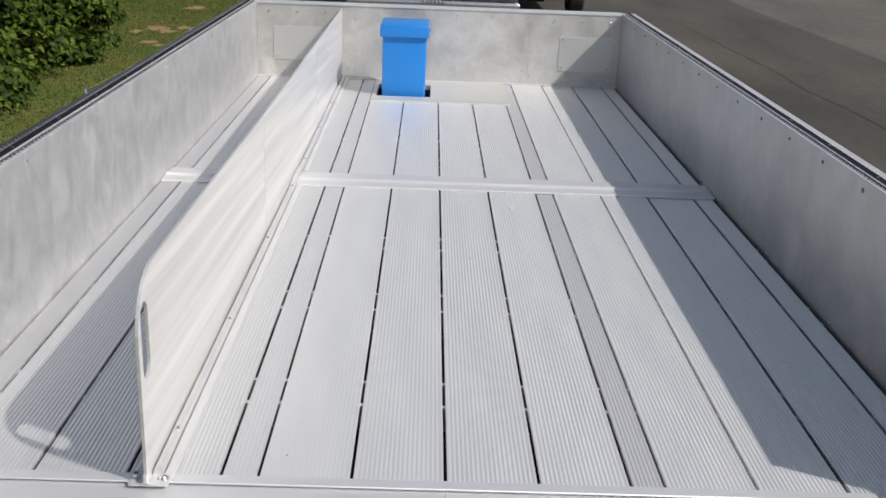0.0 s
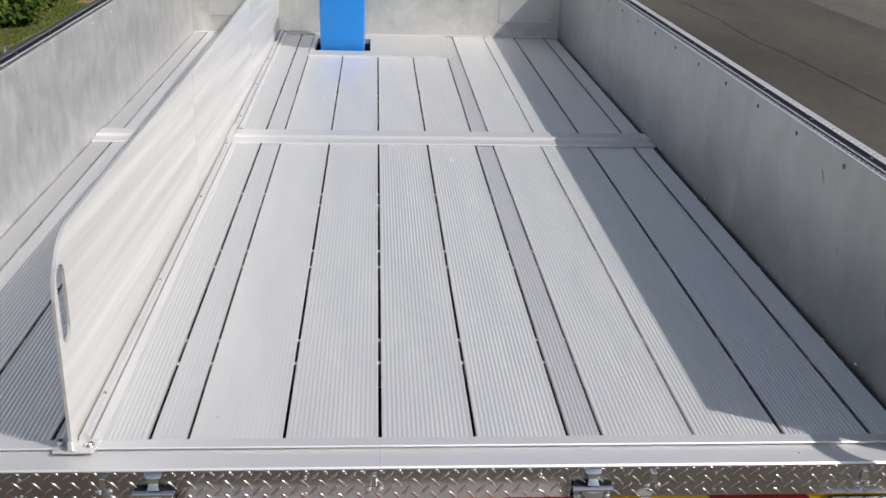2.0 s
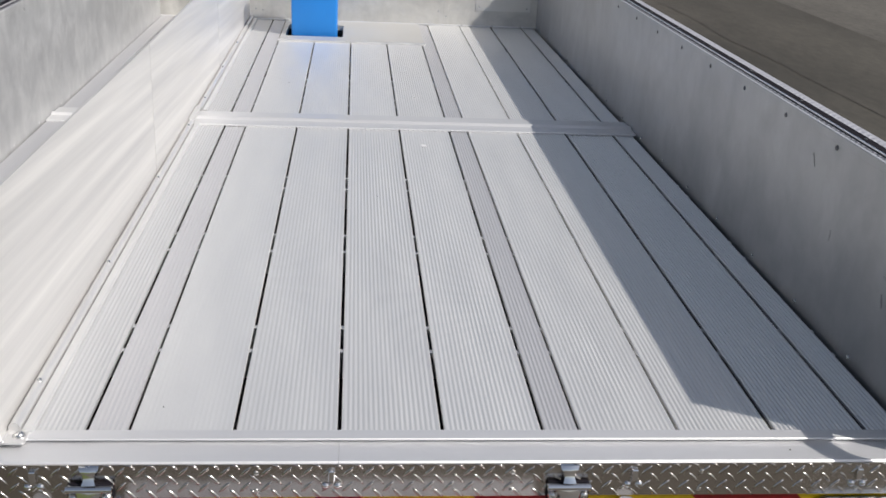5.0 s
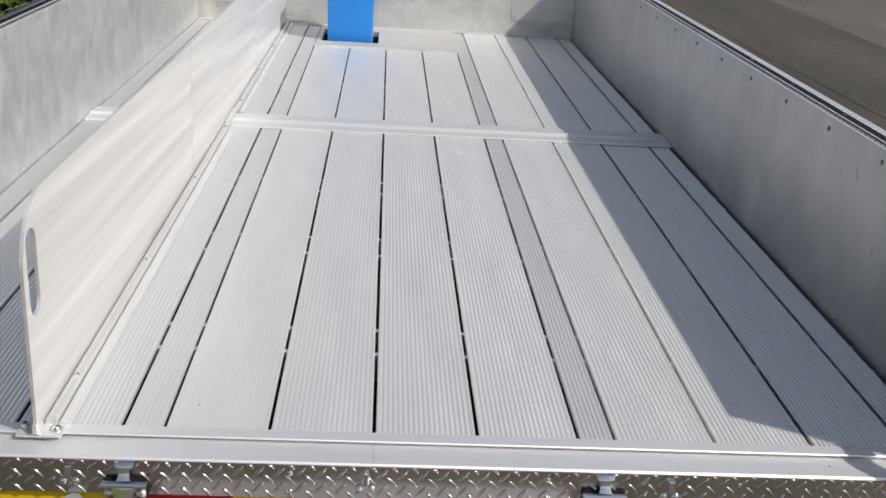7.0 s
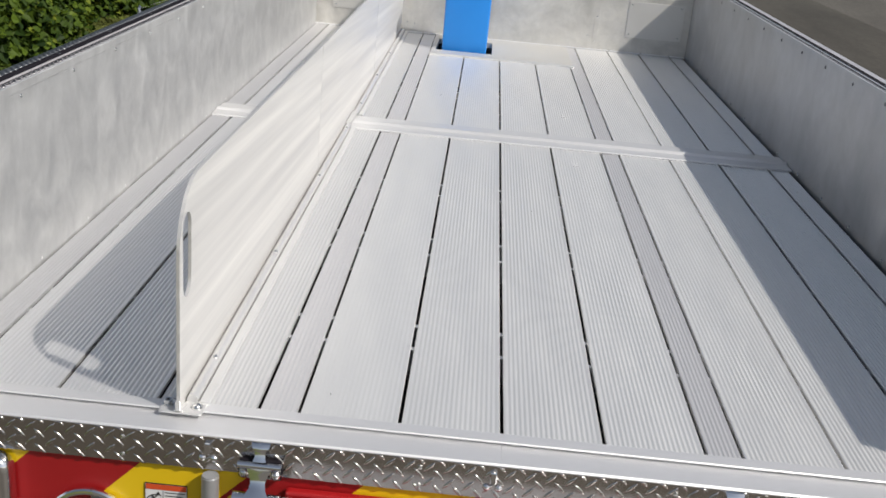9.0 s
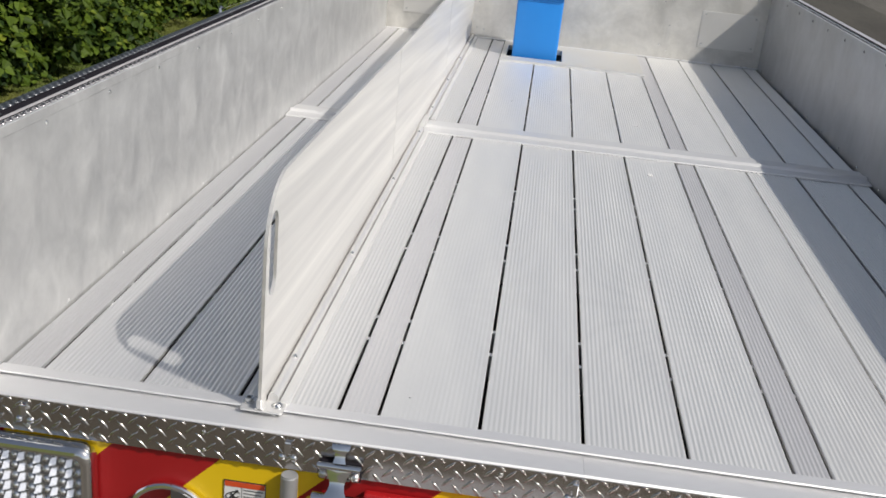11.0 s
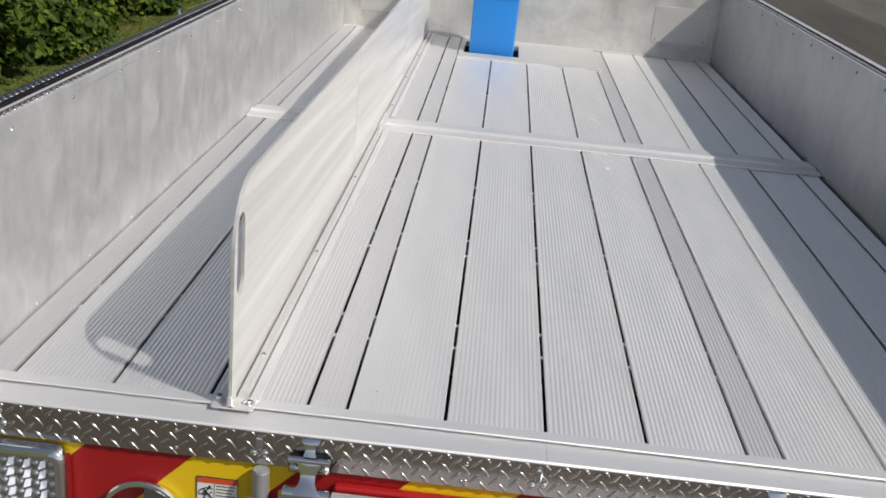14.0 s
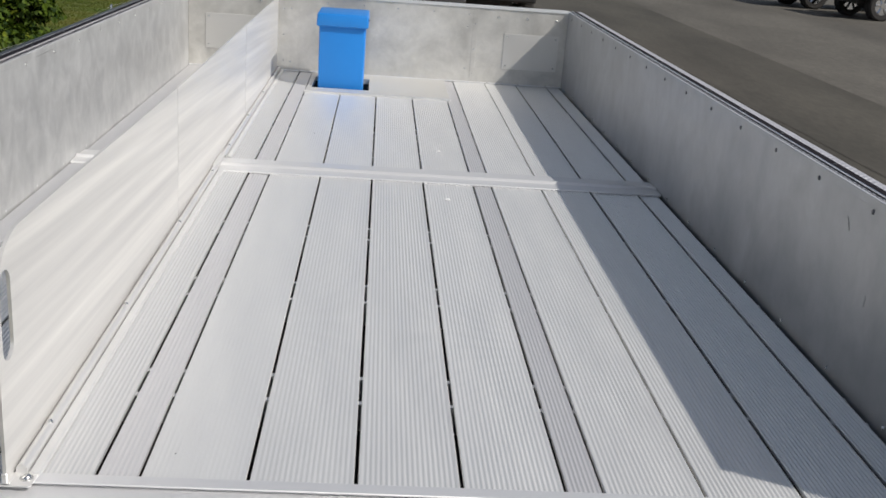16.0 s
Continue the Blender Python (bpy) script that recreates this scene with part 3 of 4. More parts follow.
me_big = rivet_mesh(0.0075, 0.005, (0, -1, 0))
for x in (-0.863, -0.718, -0.576, 0.579, 0.72, 0.864):
    part("bolt", me_big, M_STEEL, front, at=(x, FRONT - 0.0002, 0.327))
me_small = rivet_mesh(0.0045, 0.003, (0, -1, 0))
for x, z in ((-0.258, 0.337), (-0.081, 0.337), (0.084, 0.335), (0.261, 0.334), (0.434, 0.332), (-0.465, 0.298), (-0.465, 0.174), (-0.465, 0.05),
             (0.429, 0.272), (0.429, 0.068), (-0.43, 0.045), (-0.43, 0.3)):
    part("rivet", me_small, M_STEEL, front, at=(x, FRONT - 0.0002, z))
for x, z in ((0.466, 0.288), (0.466, 0.164), (0.466, 0.043)):
    part("rivet", me_small, M_STEEL, front, at=(x, FRONT - 0.002, z))
for x in (0.545, 0.7, 0.84):
    part("rivet", me_small, M_STEEL, front, at=(x, FRONT - 0.012, 0.004))


def cover_plate(x0, x1, z0, z1):
    c = tagged(empty("cover_plate", (0, 0, 0)), "flat aluminium cover plate screwed to the front wall", "cover plate", "cover plates")
    bm = bmesh.new()
    box(bm, x0, x1, FRONT - 0.0026, FRONT - 0.0002, z0, z1, 0.0008, 1)
    part("sheet", bm, M_PLATE, c)
    me = rivet_mesh(0.005, 0.0025, (0, -1, 0))
    for x in (x0 + 0.016, x1 - 0.016):
        for z in (z0 + 0.016, z1 - 0.016):
            part("screw", me, M_STEEL, c, at=(x, FRONT - 0.0025, z))


cover_plate(-0.84, -0.57, 0.088, 0.256)
cover_plate(0.613, 0.885, 0.078, 0.252)


# ---- divider ----
DX = -0.495
divider = tagged(empty("hose_bed_divider", (DX, 0, 0)), "brushed aluminium divider with a hand slot, bolted to the floor", "divider")
bm = bmesh.new()
ZT, Y0, R = 0.359, -0.039, 0.107
CREST = [(FRONT - 0.006, 0.354), (2.6, 0.353), (1.9, 0.350), (1.3, 0.349), (0.7, 0.354), (0.35, 0.358), (Y0 + R, ZT)]
SEAMS = (1.236, 2.566)


def crest(y):
    """Height of the divider's top edge at y."""
    for (ya, za), (yb, zb) in zip(CREST, CREST[1:]):
        if yb <= y <= ya:
            return za + (zb - za) * (ya - y) / (ya - yb)
    return ZT


outline = [(SEAMS[0] - 0.0006, 0.005), (SEAMS[0] - 0.0006, crest(SEAMS[0]))] + [p for p in CREST if p[0] < SEAMS[0]]
outline += [(Y0 + R - R * math.sin(a), ZT - R + R * math.cos(a)) for a in (radians(9 * k) for k in range(1, 10))]
outline += [(Y0, ZT - R), (Y0, 0.004)]
hole = rounded(-0.021, 0.022, 0.180, 0.312, 0.0212, 8)


def pierced(bm, outer, inner, x0, x1):
    """A plate with one hole, thick from x0 to x1."""
    sides = []
    for x in (x0, x1):
        lo = [bm.verts.new((x, y, z)) for y, z in outer]
        li = [bm.verts.new((x, y, z)) for y, z in inner]
        eo = [bm.edges.new((lo[i], lo[(i + 1) % len(lo)])) for i in range(len(lo))]
        ei = [bm.edges.new((li[i], li[(i + 1) % len(li)])) for i in range(len(li))]
        bmesh.ops.triangle_fill(bm, use_beauty=True, use_dissolve=False, edges=eo + ei)
        sides.append((lo, li))
    for k in (0, 1):
        a, b = sides[0][k], sides[1][k]
        for i in range(len(a)):
            bm.faces.new((a[i], a[(i + 1) % len(a)], b[(i + 1) % len(b)], b[i]))


pierced(bm, outline, hole, -0.0026, 0.0026)
part("plate", bm, M_DIVIDER, divider)
for k, (a, b) in enumerate(((SEAMS[0] + 0.0006, SEAMS[1] - 0.0006), (SEAMS[1] + 0.0006, FRONT - 0.006))):
    shift = 9.7 * (k + 1)
    bm = bmesh.new()
    prism(bm, [(b + shift, 0.005), (b + shift, crest(b))] + [(p[0] + shift, p[1]) for p in CREST if a < p[0] < b] + [(a + shift, crest(a)), (a + shift, 0.005)], "x", -0.0026, 0.0026)
    part("plate", bm, M_DIVIDER, divider, at=(0.0004 * (k + 1), -shift, 0))
# angle along the foot with a rounded bead
BEAD = [(0.0042, 0.0008), (0.0042, 0.006)]
BEAD += [(0.0135 - 0.0085 * math.cos(a), 0.010 + 0.0095 * math.sin(a)) for a in (radians(-20 + 20 * k) for k in range(12))]
BEAD += [(0.0222, 0.0008)]
FLANGE = [(0.0238, 0.0008), (0.0240, 0.0066), (0.0255, 0.0078), (0.0372, 0.0074), (0.0394, 0.0050), (0.0396, 0.0008)]
for a, b in ((-0.01, 1.765), (1.94, 3.765)):
    bm = bmesh.new()
    prism(bm, BEAD, "y", a, b)
    part("foot_bead", bm, M_WELD, divider, "bright rounded bead along the foot", smooth=True)
    bm = bmesh.new()
    prism(bm, FLANGE, "y", a, b)
    part("foot_flange", bm, M_FLANGE, divider, "pale flat foot flange")
bm = bmesh.new()
box(bm, 0.0038, 0.022, 1.766, 1.938, 0.0130, 0.021, 0.003, 2)
part("foot_splice", bm, M_WELD, divider)
bm = bmesh.new()
prism(bm, [(-0.0038, 0.0008), (-0.0038, 0.016), (-0.007, 0.016), (-0.008, 0.005), (-0.022, 0.004), (-0.023, 0.0008)], "y", 0.0, 3.765)
part("foot_angle", bm, M_WELD, divider)
me = rivet_mesh(0.0052, 0.005, (0.8, 0, 0.6))
for y in (0.12, 0.615, 1.18, 1.70, 2.05, 2.55, 3.05, 3.5):
    part("bolt", me, M_STEEL, divider, at=(0.0150, y, 0.0185))
bm = bmesh.new()
prism(bm, rounded(-0.03, 0.036, -0.043, -0.004, 0.003, 2), "z", 0.0022, 0.0046)
part("foot_plate", bm, M_WELD, divider)
bm = bmesh.new()
box(bm, -0.0042, 0.0042, -0.0425, -0.0382, 0.0047, 0.022, 0.0012, 1)
box(bm, -0.007, 0.0075, -0.0425, -0.02, 0.0047, 0.0080, 0.0012, 1)
part("weld", bm, M_WELD, divider)
bm = bmesh.new()
rod(bm, (-0.021, -0.02, 0.0046), (-0.021, -0.02, 0.0062), 0.0085, 14)
rod(bm, (-0.021, -0.02, 0.0062), (-0.021, -0.02, 0.0130), 0.0066, 14)
part("socket_screw", bm, M_STEEL, divider)
bm = bmesh.new()
rod(bm, (-0.021, -0.02, 0.0131), (-0.021, -0.02, 0.0136), 0.0034, 6)
part("socket", bm, M_DARK, divider)
bm = bmesh.new()
rod(bm, (0.024, -0.022, 0.0046), (0.024, -0.022, 0.0062), 0.0095, 16)
dome(bm, (0.024, -0.022, 0.0062), 0.0075, 0.0052, (0, 0, 1), 14, 4)
part("dome_screw", bm, M_STEEL, divider, smooth=True)


# ---- blue bin in the well ----
bin_ = tagged(empty("storage_bin", (-0.166, 3.5, 0)), "upright blue plastic bin with a capped lid in the floor well", "bin")


def tapered(bm, x0, x1, y0, y1, z0, z1, k, bevel):
    n0 = len(bm.verts)
    box(bm, x0, x1, y0, y1, z0, z1, bevel, 3)
    bm.verts.ensure_lookup_table()
    for v in list(bm.verts)[n0:]:
        f = 1 - (1 - k) * (z1 - v.co.z) / (z1 - z0)
        v.co.x *= f
        v.co.y *= f


bm = bmesh.new()
tapered(bm, -0.1045, 0.1045, -0.128, 0.128, -0.45, 0.30, 0.95, 0.008)
part("body", bm, M_BLUE, bin_, smooth=True)
bm = bmesh.new()
tapered(bm, -0.1135, 0.1135, -0.138, 0.140, 0.2755, 0.333, 1.03, 0.007)
part("lid", bm, M_BLUE, bin_, smooth=True)
bm = bmesh.new()
rod(bm, (0.112, -0.11, 0.312), (0.119, -0.112, 0.312), 0.004, 10)
part("lid_catch", bm, M_BLACK, bin_)


# specks of grit on the planks and the sill
for x, y, z, r in ((-0.278, 0.07, 0.0, 0.0016), (0.70, -0.05, -0.0046, 0.0018), (0.08, 1.12, 0.0, 0.0014), (-0.22, 2.4, 0.0, 0.0016)):
    grit = tagged(empty("grit_speck", (x, y, z)), "tiny dark speck of grit on the aluminium", "speck", "grit specks")
    bm = bmesh.new()
    dome(bm, (0, 0, -0.0006), r, r * 0.9, (0, 0, 1), 7, 2)
    part("grain", bm, M_SOIL, grit)


# two small white stickers on one plank
for y in (1.6, 2.232):
    dot = tagged(empty("plank_sticker", (0.228, y, 0.0002)), "small white sticker on a floor plank", "sticker", "plank stickers")
    bm = bmesh.new()
    prism(bm, rounded(-0.008, 0.008, -0.013, 0.013, 0.003, 3), "z", 0.0, 0.0005)
    part("paper", bm, M_WHITE, dot)


# cleats along the outside of the grass-side rim
def rim_cleat(y):
    c = tagged(empty("rim_cleat", (-1.0, y, 0.365)), "small bright cleat on the outer rim", "cleat", "rim cleats")
    bm = bmesh.new()
    box(bm, -0.006, 0.006, -0.012, 0.012, 0.0, 0.006, 0.0015, 2)
    part("foot", bm, M_STEEL, c)
    bm = bmesh.new()
    tube(bm, [(0.0, -0.010, 0.006), (-0.002, -0.008, 0.016), (-0.003, 0.002, 0.019), (-0.003, 0.012, 0.015)], 0.0042, 8)
    part("hook", bm, M_STEEL, c, smooth=True)


for y in (1.345, 2.647):
    rim_cleat(y)

rope = tagged(empty("tarp_rope", (-1.003, 1.345, 0.3795)), "thin pale rope strung along the outer rim cleats", "rope")
bm = bmesh.new()
tube(bm, [(0, 1.302 * k / 12, -0.012 * math.sin(math.pi * k / 12)) for k in range(13)] + [(0.002, 1.302 + 1.15 * k / 10, -0.010 * math.sin(math.pi * k / 10)) for k in range(1, 11)], 0.0003, 6)
part("cord", bm, M_PLATE, rope, smooth=True)


# ---- rear face: tread plate, striped panel, fittings ----
TY = -0.081           # rear face of the tread plate strip
tread_strip = tagged(empty("tread_plate_strip"), "polished tread plate strip under the rear sill", "tread plate")
bm = bmesh.new()
box(bm, -1.0, 1.0, TY - 0.0025, TY - 0.0003, -0.063, -0.0068)
tread(bm, (-0.995, TY - 0.0025, -0.0635), (1, 0, 0), (0, 0, 1), (0, -1, 0), 1.99, 0.058, 0.030, 0.0255)
for v in bm.verts:
    v.co.z = max(-0.063, min(-0.0068, v.co.z))
part("sheet", bm, M_TREAD, tread_strip)
me = rivet_mesh(0.0045, 0.003, (0, -1, 0))
for x in (-0.84, -0.566, -0.12, 0.26, 0.55, 0.8):
    for z in (-0.021, -0.052):
        part("screw", me, M_STEEL, tread_strip, at=(x, TY - 0.0025, z))


def hook_clip(x):
    """Small clip of three pins on the tread plate."""
    c = tagged(empty("trim_clip", (x, TY - 0.0025, -0.035)), "small bright metal clip on the tread plate", "clip", "tread plate clips")
    bm = bmesh.new()
    box(bm, -0.005, 0.005, -0.006, 0.0, 0.0, 0.020, 0.0015, 2)
    part("tongue", bm, M_CHROME, c)
    for dx in (-0.009, 0.009):
        bm = bmesh.new()
        dome(bm, (dx, 0, -0.008), 0.0062, 0.005, (0, -1, 0), 10, 3)
        part("pin", bm, M_CHROME, c, smooth=True)


for x in (-0.845, -0.437, -0.01, 0.446, 0.80):
    hook_clip(x)

chevron = tagged(empty("chevron_panel"), "rear panel with red and yellow reflective chevron stripes", "chevron panel")
PZ0, PZ1 = -0.60, -0.0635
PY = -0.0772


def stripe_quad(bm, u, side, width=0.1695):
    """One slanting stripe, clipped to the panel. u: where it meets the panel's top edge, from the middle outward."""
    h = PZ1 - PZ0
    slope = 1.0
    pts = [(u, PZ1), (u + width, PZ1), (u + width + slope * h, PZ0), (u + slope * h, PZ0)]
    lim_lo, lim_hi = 0.0, 0.97
    out = []

    def clip(poly, keep, cut):
        res = []
        for a, b in zip(poly, poly[1:] + poly[:1]):
            ka, kb = keep(a), keep(b)
            if ka:
                res.append(a)
            if ka != kb:
                res.append(cut(a, b))
        return res

    def cut_at(v):
        return lambda a, b: (v, a[1] + (b[1] - a[1]) * (v - a[0]) / (b[0] - a[0]))
    poly = clip(pts, lambda p: p[0] >= lim_lo, cut_at(lim_lo))
    if poly:
        poly = clip(poly, lambda p: p[0] <= lim_hi, cut_at(lim_hi))
    if len(poly) > 2:
        prism(bm, [(side * a, b) for a, b in poly], "y", PY - 0.0016, PY)
        return True
    return False


for side in (-1, 1):
    for i in range(-4, 7):
        bm = bmesh.new()
        if stripe_quad(bm, 0.03 + i * 0.1695, side):
            part("stripe", bm, M_RED if i % 2 else M_YELLOW, chevron)
        else:
            bm.free()


def strap(bm, rows, thick=0.003):
    """A bent metal strap: width, way out and height, row by row."""
    front, back = [], []
    for w, y, z in rows:
        front.append([bm.verts.new((w * u / 2, y - thick * 0.5 * (1 - u * u), z)) for u in (-1, -0.6, 0, 0.6, 1)])
        back.append([bm.verts.new((w * u / 2, y + thick, z)) for u in (-1, -0.6, 0, 0.6, 1)])
    for g in (front, back):
        for a, b in zip(g, g[1:]):
            for i in range(4):
                bm.faces.new((a[i], a[i + 1], b[i + 1], b[i]))
    for i in range(len(rows) - 1):
        for e in (0, 4):
            bm.faces.new((front[i][e], front[i + 1][e], back[i + 1][e], back[i][e]))
    for e in (0, -1):
        for i in range(4):
            bm.faces.new((front[e][i], front[e][i + 1], back[e][i + 1], back[e][i]))


def draw_latch(x):
    """Chrome over-centre latch: tongue, base, arm and hook bar."""
    k = tagged(empty("draw_latch", (x, TY - 0.0028, -0.05)), "chrome draw latch clamped over the tread plate", "latch", "draw latches")
    bm = bmesh.new()
    strap(bm, [(0.028, 0.001, 0.043), (0.028, -0.0035, 0.0425), (0.026, -0.007, 0.0385), (0.019, -0.0080, 0.034), (0.0155, -0.0085, 0.030), (0.0155, -0.0110, 0.024), (0.020, -0.0140, 0.018)], 0.0022)
    part("keeper", bm, M_CHROME, k, smooth=True)
    bm = bmesh.new()
    prism(bm, rounded(-0.0325, 0.0325, -0.0165, 0.0155, 0.004, 3), "y", -0.0055, 0.0)
    part("base", bm, M_RUBBER, k, "black latch base")
    bm = bmesh.new()
    prism(bm, rounded(-0.0305, 0.0305, -0.0145, 0.0135, 0.003, 3), "y", -0.0080, -0.0056)
    part("face_plate", bm, M_CHROME, k)
    bm = bmesh.new()
    rod(bm, (-0.0325, -0.0125, 0.0105), (0.0325, -0.0125, 0.0105), 0.0052, 14)
    box(bm, -0.031, 0.031, -0.0125, -0.0082, 0.003, 0.0105, 0.0015, 2)
    part("bridge", bm, M_CHROME, k, smooth=True)
    bm = bmesh.new()
    strap(bm, [(0.036, -0.0160, 0.008), (0.031, -0.0185, 0.001), (0.024, -0.0200, -0.008), (0.022, -0.0225, -0.014), (0.025, -0.0275, -0.021), (0.034, -0.0345, -0.027), (0.040, -0.039, -0.034)])
    part("arm", bm, M_CHROME, k, smooth=True)
    for dx in (-0.0235, 0.0235):
        bm = bmesh.new()
        dome(bm, (dx, -0.0082, -0.0065), 0.0082, 0.0065, (0, -1, 0), 12, 3)
        part("screw", bm, M_STEEL, k, smooth=True)
    bm = bmesh.new()
    rod(bm, (-0.036, -0.026, -0.040), (0.036, -0.026, -0.040), 0.011, 14)
    rod(bm, (-0.036, -0.020, -0.045), (-0.036, -0.020, -0.095), 0.009, 12)
    rod(bm, (0.036, -0.020, -0.045), (0.036, -0.020, -0.095), 0.009, 12)
    part("handle", bm, M_CHROME, k, smooth=True)


for x in (-0.357, 0.345):
    draw_latch(x)

# hinged tray door held by the two latches
door = tagged(empty("tray_door", (0, 0, 0)), "red tray door with a pale grooved rail held by latches", "door")
bm = bmesh.new()
box(bm, -0.318, 0.306, PY - 0.020, PY - 0.003, -0.5, -0.080, 0.004, 2)
part("panel", bm, M_RED, door)
bm = bmesh.new()
RAIL = [(PY - 0.0300, -0.118), (PY - 0.0300, -0.0825)]
for i in range(7):
    y = PY - 0.0310 - i * 0.0065
    RAIL += [(y, -0.0820), (y - 0.0042, -0.0820), (y - 0.0046, -0.0845), (y - 0.0062, -0.0845)]
RAIL += [(PY - 0.0780, -0.0830), (PY - 0.0800, -0.0855), (PY - 0.0800, -0.118)]
prism(bm, RAIL, "x", -0.318, 0.306)
part("top_rail", bm, M_SLAT_GREY, door, "pale grooved aluminium rail")
bm = bmesh.new()
box(bm, -0.31, 0.298, PY - 0.0298, PY - 0.0202, -0.115, -0.098)
part("rail_web", bm, M_DARK, door)


def round_post(x):
    p = tagged(empty("support_post", (x, PY - 0.016, 0.006)), "short round aluminium post on the rear panel", "post", "rear posts")
    bm = bmesh.new()
    rod(bm, (0, 0, -0.5), (0, 0, -0.074), 0.0130, 18)
    rod(bm, (0, 0, -0.0745), (0, 0, -0.0715), 0.0118, 18)
    part("tube", bm, M_SMOOTH_SHADED, p, smooth=True)
    for z in (-0.125, -0.30):
        bm = bmesh.new()
        rod(bm, (-0.022, -0.004, z), (0.022, -0.004, z), 0.0035, 8)
        dome(bm, (0, -0.012, z), 0.006, 0.004, (0, -1, 0), 10, 3)
        part("cross_pin", bm, M_CHROME, p)


for x in (-0.431, 0.437):
    round_post(x)


def tail_light(s):
    """Square work light: chrome bezel round a field of clear reflector pyramids."""
    x0, x1, z0, z1 = -0.098, 0.098, -0.19, 0.0
    t = tagged(empty("tail_light", (s * 0.830, PY - 0.002, -0.067)), "square clear work light in a chrome bezel", "light", "rear work lights")
    bm = bmesh.new()
    rows = []
    for inset, radius, y in ((0.0, 0.022, -0.0045), (0.0, 0.022, -0.020), (0.002, 0.021, -0.026), (0.006, 0.019, -0.0305), (0.011, 0.017, -0.0315),
                             (0.016, 0.015, -0.029), (0.019, 0.013, -0.023), (0.020, 0.012, -0.006)):
        pts = rounded(x0 + inset, x1 - inset, z0 + inset, z1 - inset, radius, 5)
        rows.append([bm.verts.new((a, y, b)) for a, b in pts])
    for a, b in zip(rows, rows[1:]):
        for k in range(len(a)):
            bm.faces.new((a[k], a[(k + 1) % len(a)], b[(k + 1) % len(b)], b[k]))
    part("bezel", bm, M_CHROME, t, smooth=True)
    bm = bmesh.new()
    prism(bm, rounded(x0 + 0.0205, x1 - 0.0205, z0 + 0.0205, z1 - 0.0205, 0.011, 4), "y", -0.010, -0.003)
    part("back", bm, M_LENS_BACK, t)
    bm = bmesh.new()
    for a in range(6):
        for b in range(8):
            cx, cz = x0 + 0.0325 + a * 0.0252, z1 - 0.035 - b * 0.0184
            jx, jz = (0.0016 * noise.noise((a * 3.1, b * 2.7, k)) for k in (0.4, 5.3))
            # a bright facet that leans back, and a low faceted knob beside it
            q = [bm.verts.new((cx + u, -0.0102, cz + v)) for u, v in ((-0.0085, -0.0065), (0.0035, -0.0065), (0.0035, 0.007), (-0.0085, 0.007))]
            p = [bm.verts.new((cx + u + jx, y, cz + v + jz)) for u, y, v in ((-0.0075, -0.0225, -0.0052), (0.0014, -0.0162, -0.0052), (0.0004, -0.0104, 0.005), (-0.0065, -0.0155, 0.005))]
            for e in range(4):
                bm.faces.new((q[e], q[(e + 1) % 4], p[(e + 1) % 4], p[e]))
            bm.faces.new(p)
            bm.faces.new(q[::-1])
            dome(bm, (cx + 0.0098, -0.0102, cz), 0.0062, 0.0075, (0.2, -1, 0.3), 7, 2)
            dome(bm, (cx + 0.0165, -0.0102, cz + 0.008), 0.0026, 0.004, (0, -1, 0.2), 5, 2)
    tagged(part("reflector_field", bm, M_LENS, t), kind="stuff")


tail_light(-1)
tail_light(1)

ring = tagged(empty("ring_handle", (-0.617, PY - 0.004, -0.184)), "chrome handwheel ring with broad dark spokes", "handwheel")
bm = bmesh.new()
tube(bm, [(0.064 * math.cos(radians(a)), -0.008, 0.064 * math.sin(radians(a))) for a in range(0, 361, 12)], 0.0055, 10)
part("ring", bm, M_CHROME, ring, smooth=True)
for a in (60, 180, 300):
    u = Vector((math.cos(radians(a)), 0, math.sin(radians(a))))
    w = Vector((-u.z, 0, u.x))
    bm = bmesh.new()
    rows = [[bm.verts.new(u * d + w * (side * h) + Vector((0, y, 0))) for side in (-1, 1) for y in (-0.0115, -0.006)] for d, h in ((0.012, 0.012), (0.035, 0.016), (0.0615, 0.032))]
    for p, q in zip(rows, rows[1:]):
        for x, y in ((0, 1), (1, 3), (3, 2), (2, 0)):
            bm.faces.new((p[x], p[y], q[y], q[x]))
    bm.faces.new([rows[0][k] for k in (0, 1, 3, 2)])
    bm.faces.new([rows[-1][k] for k in (2, 3, 1, 0)])
    part("spoke", bm, M_BUMPER, ring)
bm = bmesh.new()
rod(bm, (0, 0.0, 0), (0, -0.016, 0), 0.018, 20)
part("hub", bm, M_STEEL, ring)

sign = tagged(empty("warning_sign", (-0.502, PY - 0.0017, -0.136)), "white warning label with an orange-red header on yellow", "label")
bm = bmesh.new()
box(bm, -0.032, 0.032, -0.0008, 0.0, -0.035, 0.036)
part("card", bm, M_WHITE, sign)
bm = bmesh.new()
box(bm, -0.031, 0.031, -0.0014, -0.0008, 0.0255, 0.0345)
part("header", bm, M_HEADER, sign, "orange-red header band")
for a in ((-0.032, 0.032, 0.0352, 0.0362), (-0.032, 0.032, -0.0362, -0.0352), (-0.0326, -0.0318, -0.036, 0.036), (0.0318, 0.0326, -0.036, 0.036), (-0.0048, -0.0042, -0.034, 0.0245)):
    bm = bmesh.new()
    box(bm, a[0], a[1], -0.0015, 0.0, a[2], a[3])
    part("border", bm, M_BLACK, sign)
